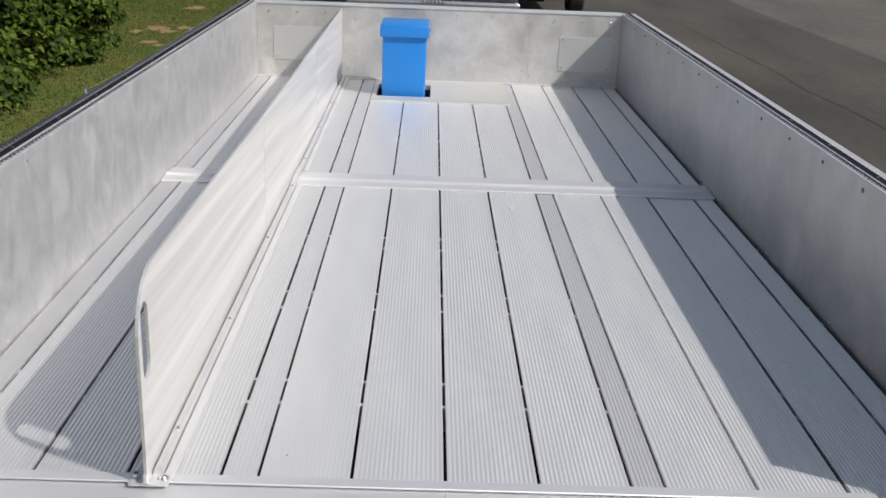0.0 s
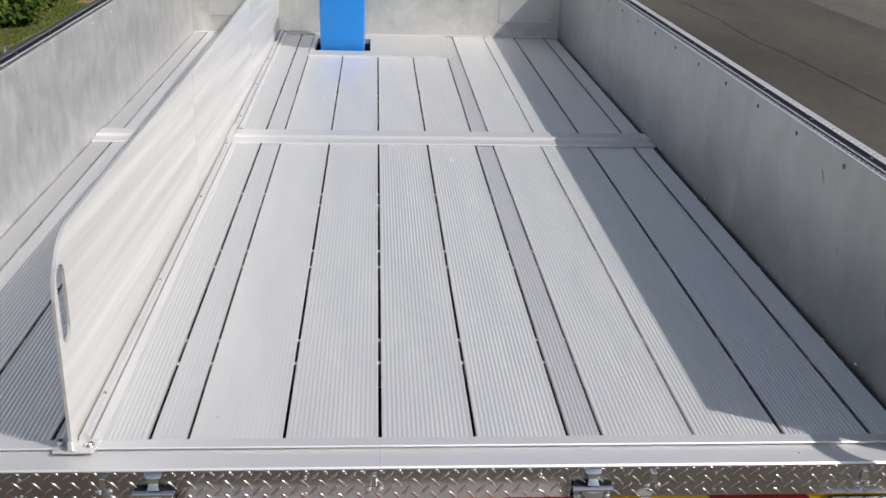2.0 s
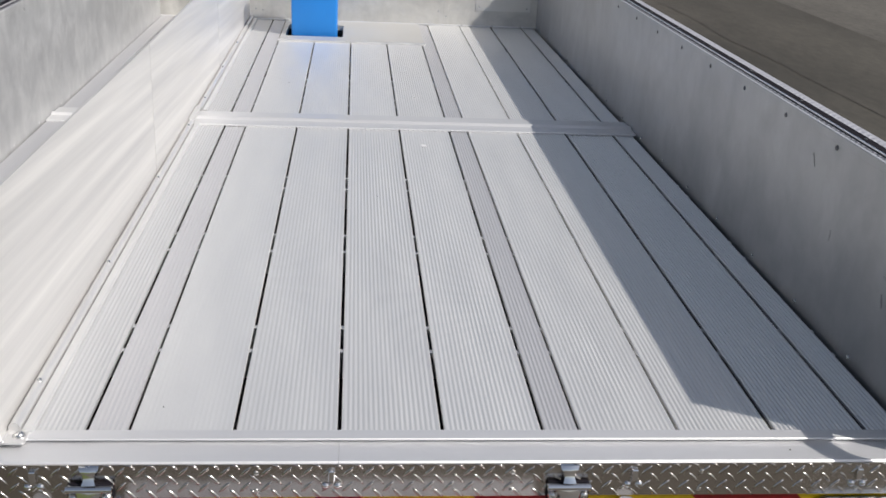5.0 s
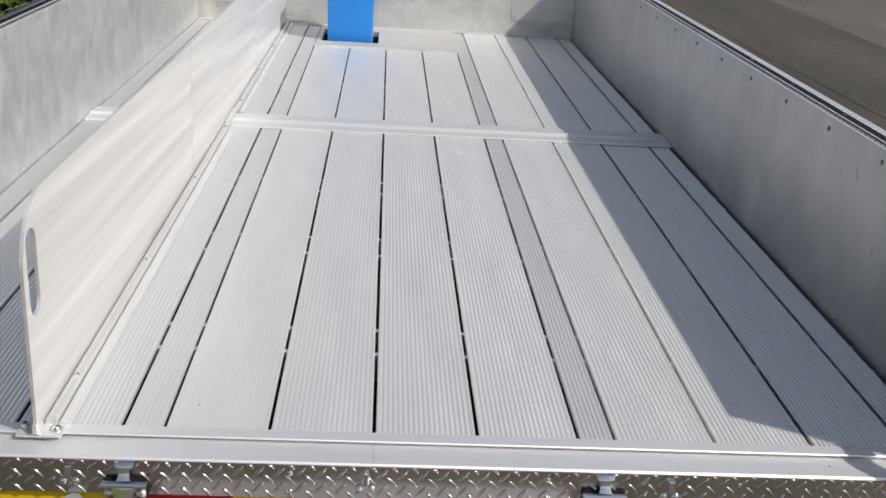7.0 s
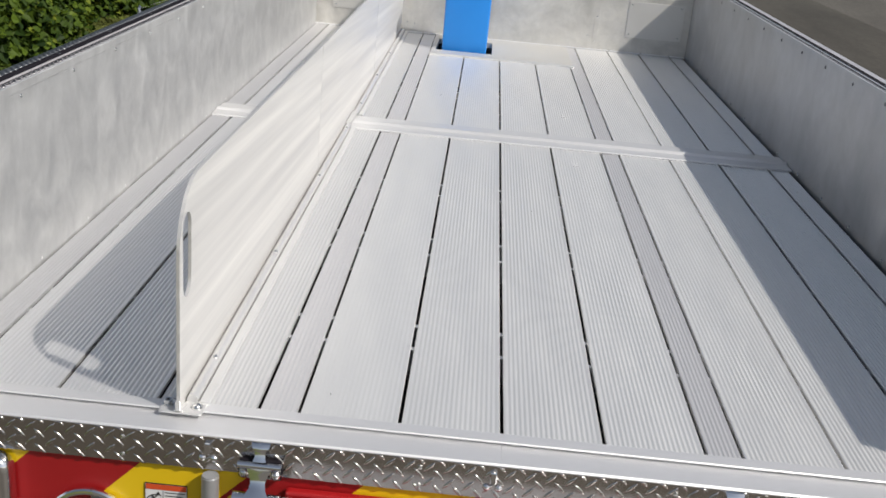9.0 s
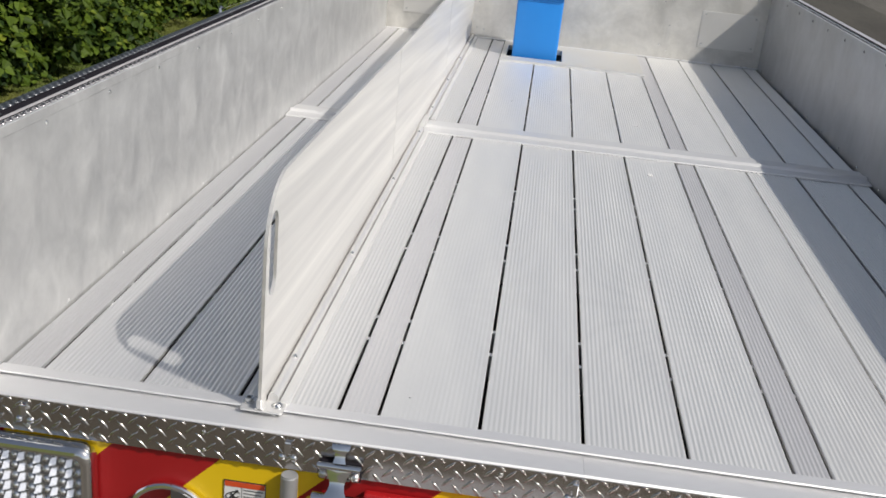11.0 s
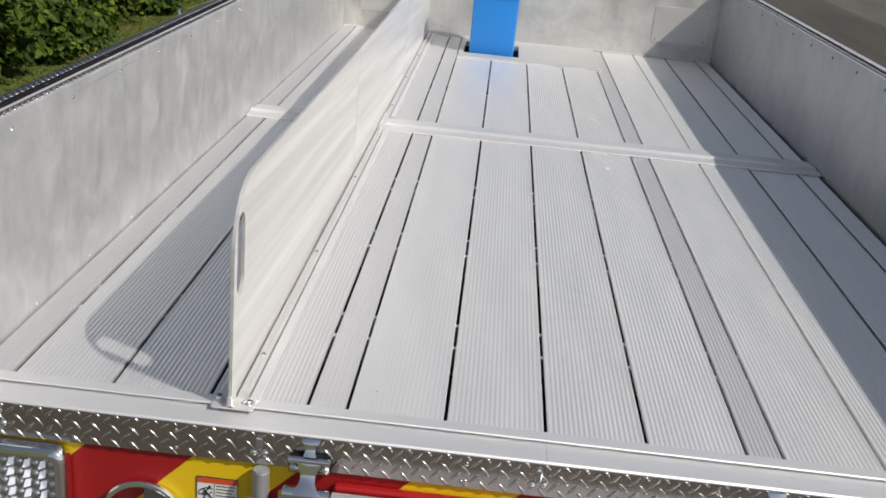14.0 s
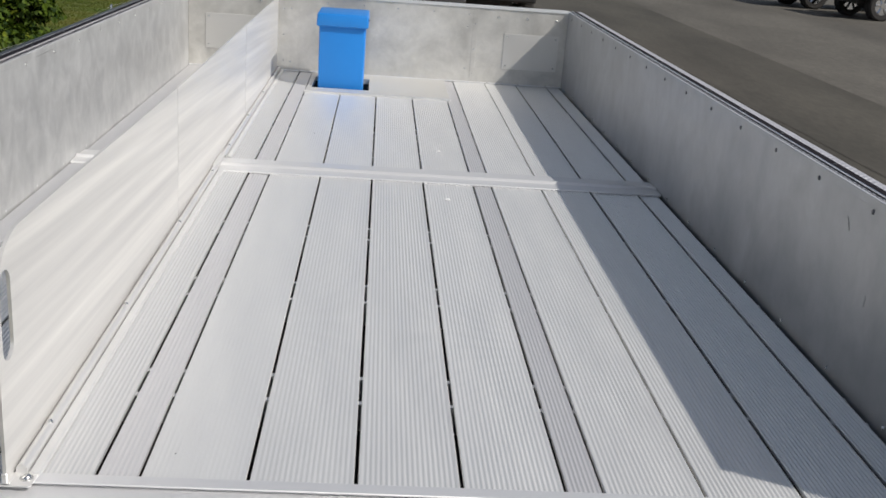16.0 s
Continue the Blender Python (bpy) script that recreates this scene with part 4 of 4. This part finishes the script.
for i in range(9):
    bm = bmesh.new()
    box(bm, -0.002, 0.029 - (i % 3) * 0.003, -0.0013, -0.0008, 0.0205 - i * 0.0058, 0.0219 - i * 0.0058)
    part("text_bar", bm, M_DARK, sign)
bm = bmesh.new()
tube(bm, [(-0.018 + 0.0115 * math.cos(radians(a)), -0.001, 0.010 + 0.006 * math.sin(radians(a)) + 0.003 * math.cos(radians(a))) for a in range(20, 331, 31)], 0.0009, 6)
for a, b in (((-0.024, 0.004), (-0.013, 0.016)), ((-0.022, 0.014), (-0.010, 0.000)), ((-0.018, 0.008), (-0.021, -0.006)), ((-0.012, 0.003), (-0.007, -0.004))):
    rod(bm, (a[0], -0.001, a[1]), (b[0], -0.001, b[1]), 0.0013, 6)
part("symbol", bm, M_BLACK, sign)
bm = bmesh.new()
rod(bm, (-0.012, -0.0014, 0.0185), (-0.012, -0.0006, 0.0185), 0.0023, 10)
part("symbol_dot", bm, M_BLACK, sign)

rail = tagged(empty("grab_rail", (1.0, -0.19, 0)), "bent stainless steel grab rail behind the wall end", "grab rail")
bm = bmesh.new()
tube(bm, [(0, 0, -0.7), (0, 0, 0.22)] + [(0, 0.05 - 0.05 * math.cos(a), 0.22 + 0.05 * math.sin(a)) for a in (0.3, 0.6, 0.9, 1.2, 1.57)] + [(0, 0.108, 0.27)], 0.018, 14)
part("tube", bm, M_STEEL, rail, smooth=True)


def wheel(parent, x, y, r, w, turn):
    m = pose(x, y, GROUND + r, 0, 0, turn)
    bm = bmesh.new()
    prof = [(-w / 2, r * 0.62), (-w / 2, r * 0.9), (-w * 0.4, r), (w * 0.4, r), (w / 2, r * 0.9), (w / 2, r * 0.62)]
    n = 36
    rows = []
    for k in range(n):
        a = 2 * math.pi * k / n
        rows.append([bm.verts.new((u, v * math.cos(a), v * math.sin(a))) for u, v in prof])
    for k in range(n):
        a, b = rows[k], rows[(k + 1) % n]
        for i in range(len(prof)):
            bm.faces.new((a[i], a[(i + 1) % len(prof)], b[(i + 1) % len(prof)], b[i]))
    for k in range(n):
        for side in (-1, 1):
            a = 2 * math.pi * (k + 0.25 * side) / n
            m2 = Matrix.Rotation(a, 4, "X") @ Matrix.Translation((side * w * 0.22, 0, r))
            box(bm, -w * 0.16, w * 0.16, -r * 0.045, r * 0.045, -0.004, r * 0.022, m=m2)
    t = part("tyre", bm, M_TYRE, parent, at=m)
    bm = bmesh.new()
    rod(bm, (-w * 0.38, 0, 0), (w * 0.38, 0, 0), r * 0.615, 24)
    for side in (-1, 1):
        rod(bm, (side * w * 0.38, 0, 0), (side * w * 0.46, 0, 0), r * 0.2, 12)
        for k in range(6):
            a = math.pi * k / 3
            rod(bm, (side * w * 0.40, r * 0.2 * math.cos(a), r * 0.2 * math.sin(a)), (side * w * 0.44, r * 0.58 * math.cos(a), r * 0.58 * math.sin(a)), r * 0.07, 6)
    part("rim", bm, M_CHROME, t)
    return t


# what carries the bed: frame rails and the rear axle
chassis = tagged(empty("truck_chassis", (0, 0, 0)), "dark steel truck frame with dual rear wheels under the bed", "truck chassis")
for sx in (-0.4, 0.4):
    bm = bmesh.new()
    box(bm, sx - 0.045, sx + 0.045, 0.02, FRONT + 0.02, -0.60, -0.101, 0.006, 1)
    part("rail", bm, M_DARK, chassis)
bm = bmesh.new()
rod(bm, (-0.75, 1.5, GROUND + 0.5), (0.75, 1.5, GROUND + 0.5), 0.08, 14)
rod(bm, (-0.16, 1.5, GROUND + 0.5), (0.16, 1.5, GROUND + 0.5), 0.2, 18)
box(bm, -0.45, 0.45, 1.42, 1.58, GROUND + 0.55, -0.601, 0.02, 1)
part("axle", bm, M_DARK, chassis)
for sx in (-0.78, 0.78):
    wheel(chassis, sx, 1.5, 0.5, 0.3, 0)


# ---- outside: ground, grass, hedge, vehicles ----
ground = tagged(empty("ground"), "worn grey asphalt yard beside mown grass", "ground", kind="structure")
EDGE = -2.6
bm = bmesh.new()
xs = [-400, -12, EDGE, 0, 4, 7.15, 14, 60, 400]
ys = [-400, -30, 0, 10, 20, 40, 90, 400]
vs = [[bm.verts.new((x, y, GROUND)) for y in ys] for x in xs]
for i in range(len(xs) - 1):
    for j in range(len(ys) - 1):
        f = bm.faces.new((vs[i][j], vs[i + 1][j], vs[i + 1][j + 1], vs[i][j + 1]))
        f.material_index = 1 if xs[i + 1] <= EDGE + 0.01 else (2 if xs[i] > 7 else (3 if -31 < ys[j] < -0.5 else 0))
me = finish(bm, "ground")
me.materials.append(M_ASPHALT)
me.materials.append(M_GRASS)
me.materials.append(M_ASPHALT_OLD)
me.materials.append(M_REAR_GROUND)
part("sheet", me, None, ground)

rng = np.random.default_rng(7)


def seam(x0, y0, x1, y1, width, wob):
    n = 30
    bm = bmesh.new()
    rows = []
    for i in range(n + 1):
        t = i / n
        x = x0 + (x1 - x0) * t + wob * noise.noise((x0 + t * 6, y0, 3.1))
        y = y0 + (y1 - y0) * t + wob * noise.noise((x0, t * 6, 8.3))
        w = width * (0.6 + 0.8 * abs(noise.noise((t * 20, x0, 1.0))))
        rows.append((bm.verts.new((x - w, y, GROUND + 0.004)), bm.verts.new((x + w, y, GROUND + 0.004))))
    for a, b in zip(rows, rows[1:]):
        bm.faces.new((a[0], a[1], b[1], b[0]))
    part("tar_seam", bm, M_CRACK, ground)


seam(5.12, 4.8, 4.93, 14.8, 0.014, 0.08)
seam(4.92, 14.9, 4.8, 19, 0.009, 0.06)

PATCHES = ((-4.42, 15.45, 0.2, 0.26), (-4.2, 15.15, 0.13, 0.2), (-4.66, 15.05, 0.1, 0.16), (-4.05, 15.6, 0.09, 0.2), (-4.2, 13.95, 0.12, 0.16),
           (-4.0, 13.7, 0.06, 0.12), (-3.2, 17.8, 0.2, 0.35), (-4.5, 18.4, 0.2, 0.3))
bm = bmesh.new()
for cx, cy, rx, ry in PATCHES:
    pts = []
    for k in range(22):
        a = 2 * math.pi * k / 22
        w = 1 + 0.9 * noise.noise((cx + math.cos(a) * 1.5, cy + math.sin(a) * 1.5, 2.0))
        pts.append((cx + rx * w * math.cos(a), cy + ry * w * math.sin(a)))
    prism(bm, pts, "z", GROUND - 0.01, GROUND + 0.006)
tagged(part("dirt_patches", bm, M_DIRT, ground), "bare dirt patches in the grass", kind="stuff")


def blades(count, x0, x1, y0, y1, h):
    """Upright tapering blades, leaning at random, in one mesh."""
    x = rng.uniform(x0, x1, count)
    y = rng.uniform(y0, y1, count)
    a = rng.uniform(0, 2 * math.pi, count)
    hh = h * rng.uniform(0.4, 1.25, count)
    for cx, cy, rx, ry in PATCHES:
        k = ((x - cx) / rx) ** 2 + ((y - cy) / ry) ** 2 < rng.uniform(0.5, 1.3, count)
        hh[k] *= 0.5
    lean = rng.normal(0, 0.5, (count, 2)) * hh[:, None]
    w = 0.004 + 0.003 * rng.random(count)
    v = np.zeros((count, 3, 3))
    v[:, 0] = np.c_[x - np.cos(a) * w, y - np.sin(a) * w, np.full(count, GROUND)]
    v[:, 1] = np.c_[x + np.cos(a) * w, y + np.sin(a) * w, np.full(count, GROUND)]
    v[:, 2] = np.c_[x + lean[:, 0], y + lean[:, 1], GROUND + hh]
    me = bpy.data.meshes.new("grass")
    me.from_pydata(v.reshape(-1, 3).tolist(), [], np.arange(count * 3).reshape(-1, 3).tolist())
    me.materials.append(M_BLADE)
    return me


tagged(new("grass", blades(240000, -7.5, EDGE - 0.02, 3.5, 27.0, 0.024)), "short green mown grass", "grass", kind="stuff")


def leaf_cloud(count, spots, size):
    """Broad pointed leaves, each of four folded triangles."""
    idx = rng.integers(0, len(spots), count)
    c = np.array(spots)[idx]
    d = rng.normal(0, 1, (count, 3))
    d /= np.linalg.norm(d, axis=1)[:, None]
    d[:, 2] = np.abs(d[:, 2]) * 0.9 + d[:, 2] * 0.1
    rad = c[:, 3:4] * (0.72 + 0.34 * rng.random((count, 1)))
    pos = c[:, :3] + d * rad
    pos[:, 2] = np.maximum(pos[:, 2], GROUND + 0.04)
    n = d * 0.8 + rng.normal(0, 0.45, (count, 3)) + np.array([0.15, 0, 0.5])
    n /= np.linalg.norm(n, axis=1)[:, None]
    u = np.cross(n, rng.normal(0, 1, (count, 3)))
    u[:, 2] -= 0.4
    u -= n * (u * n).sum(1)[:, None]
    u /= np.linalg.norm(u, axis=1)[:, None]
    w = np.cross(n, u)
    s = size * rng.uniform(0.55, 1.25, (count, 1))
    shape = ((-0.45, 0.0, 0.0), (-0.30, 0.42, 0.10), (0.15, 0.33, 0.07), (0.62, 0.0, -0.08), (0.15, -0.33, 0.07), (-0.30, -0.42, 0.10))
    v = np.stack([pos + s * (a * u + b * w + k * n) for a, b, k in shape], axis=1)
    f = np.array([(0, 1, 2), (0, 2, 3), (0, 3, 4), (0, 4, 5)])
    faces = (np.arange(count)[:, None, None] * 6 + f[None]).reshape(-1, 3)
    me = bpy.data.meshes.new("leaves")
    me.from_pydata(v.reshape(-1, 3).tolist(), [], faces.tolist())
    me.materials.append(M_LEAF)
    return me


def bush(x, y, rx, ry, h, leaf=0.086):
    b = tagged(empty("vine_bush", (0, 0, 0)), "dense broad-leaved green vine bush along the grass", "bush", "hedge bushes")
    spots = []
    for _ in range(64 if h > 2.5 else 56):
        a, r = rng.uniform(0, 2 * math.pi), math.sqrt(rng.random())
        zz = rng.uniform(0.0, 1.0) ** (1.3 if h > 2.5 else 1.6)
        k = (1 - 0.45 * zz ** 2)
        spots.append((x + rx * r * k * math.cos(a), y + ry * r * k * math.sin(a), GROUND + h * zz, rng.uniform(0.2, 0.42)))
    part("leaves", leaf_cloud(int((5600 if h < 2.5 else 7800) + 2000 * h), spots, leaf), None, b)
    bm = bmesh.new()
    for s in spots[::2]:
        foot = Vector((x + (s[0] - x) * 0.4, y + (s[1] - y) * 0.4, GROUND))
        mid = (foot + Vector(s[:3])) / 2 + Vector((rng.normal(0, 0.1), rng.normal(0, 0.1), 0.1))
        tube(bm, [foot, mid, Vector(s[:3])], 0.012, 5)
    part("stems", bm, M_STEM, b)
    bm = bmesh.new()
    pts = [(x + rx * 0.55 * math.cos(2 * math.pi * k / 18) * (1 + 0.2 * noise.noise((k, x, y))), y + ry * 0.7 * math.sin(2 * math.pi * k / 18)) for k in range(18)]
    prism(bm, pts, "z", GROUND - 0.02, GROUND + 0.012)
    part("soil", bm, M_SOIL, b)


# back row raised past the view to darken rim reflections and block sky light
for x, y, rx, ry, h in ((-5.6, 5.2, 1.0, 1.3, 1.7), (-5.65, 7.2, 1.05, 1.2, 1.8), (-5.75, 9.0, 0.9, 1.0, 1.7), (-5.2, 6.2, 0.75, 0.9, 0.9), (-5.1, 7.6, 0.75, 0.9, 0.9), (-5.1, 9.0, 0.75, 0.8, 1.0), (-5.3, 10.3, 0.7, 0.7, 1.1), (-5.15, 11.6, 0.7, 0.8, 1.1), (-5.05, 12.9, 0.65, 0.9, 1.1), (-5.85, 12.4, 1.2, 1.15, 2.0),
                        (-5.75, 13.6, 1.05, 1.2, 1.7), (-5.68, 10.1, 0.75, 0.8, 1.8), (-5.5, 3.0, 1.0, 1.3, 1.8), (-5.6, 0.6, 1.0, 1.4, 1.8), (-7.5, 6.5, 1.5, 1.9, 7.0), (-7.6, 9.6, 1.5, 1.9, 7.6), (-7.6, 12.6, 1.5, 1.9, 7.0), (-7.2, 15.6, 1.4, 1.7, 6.4),
                        (-8.2, 18.4, 1.6, 1.9, 7.4), (-8.8, 21.6, 1.6, 2.0, 7.2), (-7.4, 3.2, 1.5, 1.8, 7.0), (-7.4, -0.2, 1.5, 1.8, 6.8)):
    bush(x, y, rx, ry, h)
# far bushes, unseen: added to keep horizon sky out of the rim's reflection
for x, y, h in ((-9.5, 27.5, 6.5), (-11.5, 33, 7.5), (-9.0, 38, 7.0), (-14, 45, 8.0), (-7, 47, 7.5)):
    bush(x, y, 2.2, 3.2, h, 0.26)


def dark_truck(x, y, turn, label):
    """High dark pickup: body, cab, bonnet, glass, bumper, four wheels."""
    t = tagged(empty("pickup_truck", pose(x, y, 0, 0, 0, turn)), label, "pickup truck", "parked trucks")
    g = GROUND
    bm = bmesh.new()
    box(bm, -0.92, 0.92, 0.1, 5.4, g + 0.62, g + 1.15, 0.08, 3)
    box(bm, -0.88, 0.88, 0.15, 1.5, g + 1.1, g + 1.3, 0.08, 3)
    part("body", bm, M_CARBODY, t, smooth=True)
    bm = bmesh.new()
    prism(bm, [(1.3, g + 1.2), (1.75, g + 1.85), (3.3, g + 1.88), (3.6, g + 1.2)], "x", -0.8, 0.8)
    part("cab", bm, M_CARBODY, t)
    bm = bmesh.new()
    prism(bm, [(1.40, g + 1.26), (1.79, g + 1.80), (1.75, g + 1.80), (1.36, g + 1.26)], "x", -0.72, 0.72)
    part("windscreen", bm, M_GLASS_DARK, t)
    bm = bmesh.new()
    box(bm, -0.9, 0.9, -0.05, 0.09, g + 0.6, g + 0.85, 0.03, 2)
    part("bumper", bm, M_CARBODY, t)
    bm = bmesh.new()
    box(bm, -0.5, 0.5, 0.3, 5.2, g + 0.42, g + 0.6, 0.02, 1)
    box(bm, -0.8, 0.8, 0.85, 1.0, g + 0.38, g + 0.5, 0.02, 1)
    rod(bm, (-0.2, 0.95, g + 0.42), (0.2, 0.95, g + 0.42), 0.16, 10)
    part("chassis", bm, M_DARK, t)
    for sx in (-0.8, 0.8):
        for wy in (0.93, 4.3):
            wheel(t, sx, wy, 0.43, 0.3, 0)
    for sx in (-0.66, 0.66):
        bm = bmesh.new()
        box(bm, sx - 0.14, sx + 0.14, 0.055, 0.095, g + 0.92, g + 1.08, 0.02, 2)
        part("headlight", bm, M_LENS_BACK, t)
    return t


dark_truck(12.42, 31.72, -82, "high dark pickup truck with chrome wheels, far across the yard")
dark_truck(13.22, 28.82, -82, "high dark pickup truck parked in a row across the yard")
dark_truck(2.0, 18.4, 0, "dark high truck parked head-on ahead of the bed")

engine = tagged(empty("fire_engine", (0, 13.6, 0)), "red fire engine with a long chrome front bumper", "fire engine")
g = GROUND
bm = bmesh.new()
box(bm, -1.27, 1.24, 0.0, 0.4, g + 0.705, g + 0.80, 0.035, 5)
bump = part("bumper", bm, M_SATIN, engine, smooth=True)
bm = bmesh.new()
box(bm, -1.24, 1.2, 0.015, 0.40, g + 0.8005, g + 1.0, 0.02, 2)
part("bumper_apron", bm, M_BUMPER, bump)
bm = bmesh.new()
for i in range(6):
    dome(bm, (-0.14 + i * 0.055, 0.0, g + 0.785), 0.022, 0.014, (0, -1, 0.3), 10, 3)
part("light_row", bm, M_LENS_BACK, bump)
bm = bmesh.new()
box(bm, -1.25, 1.22, 0.0, 0.4, g + 0.665, g + 0.70, 0.008, 2)
part("valance", bm, M_ORANGE, engine)
bm = bmesh.new()
box(bm, -1.2, 1.2, 0.45, 2.6, g + 0.6, g + 2.7, 0.12, 3)
box(bm, -1.2, 1.2, 2.7, 8.2, g + 0.6, g + 2.5, 0.04, 2)
part("body", bm, M_FIRE_RED, engine, smooth=True)
bm = bmesh.new()
box(bm, -1.05, 1.05, 0.41, 0.445, g + 1.65, g + 2.45, 0.02, 2)
part("windscreen", bm, M_GLASS_DARK, engine)
for sx in (-1.03, 1.03):
    for wy in (1.6, 6.2):
        wheel(engine, sx, wy, 0.5, 0.3, 0)
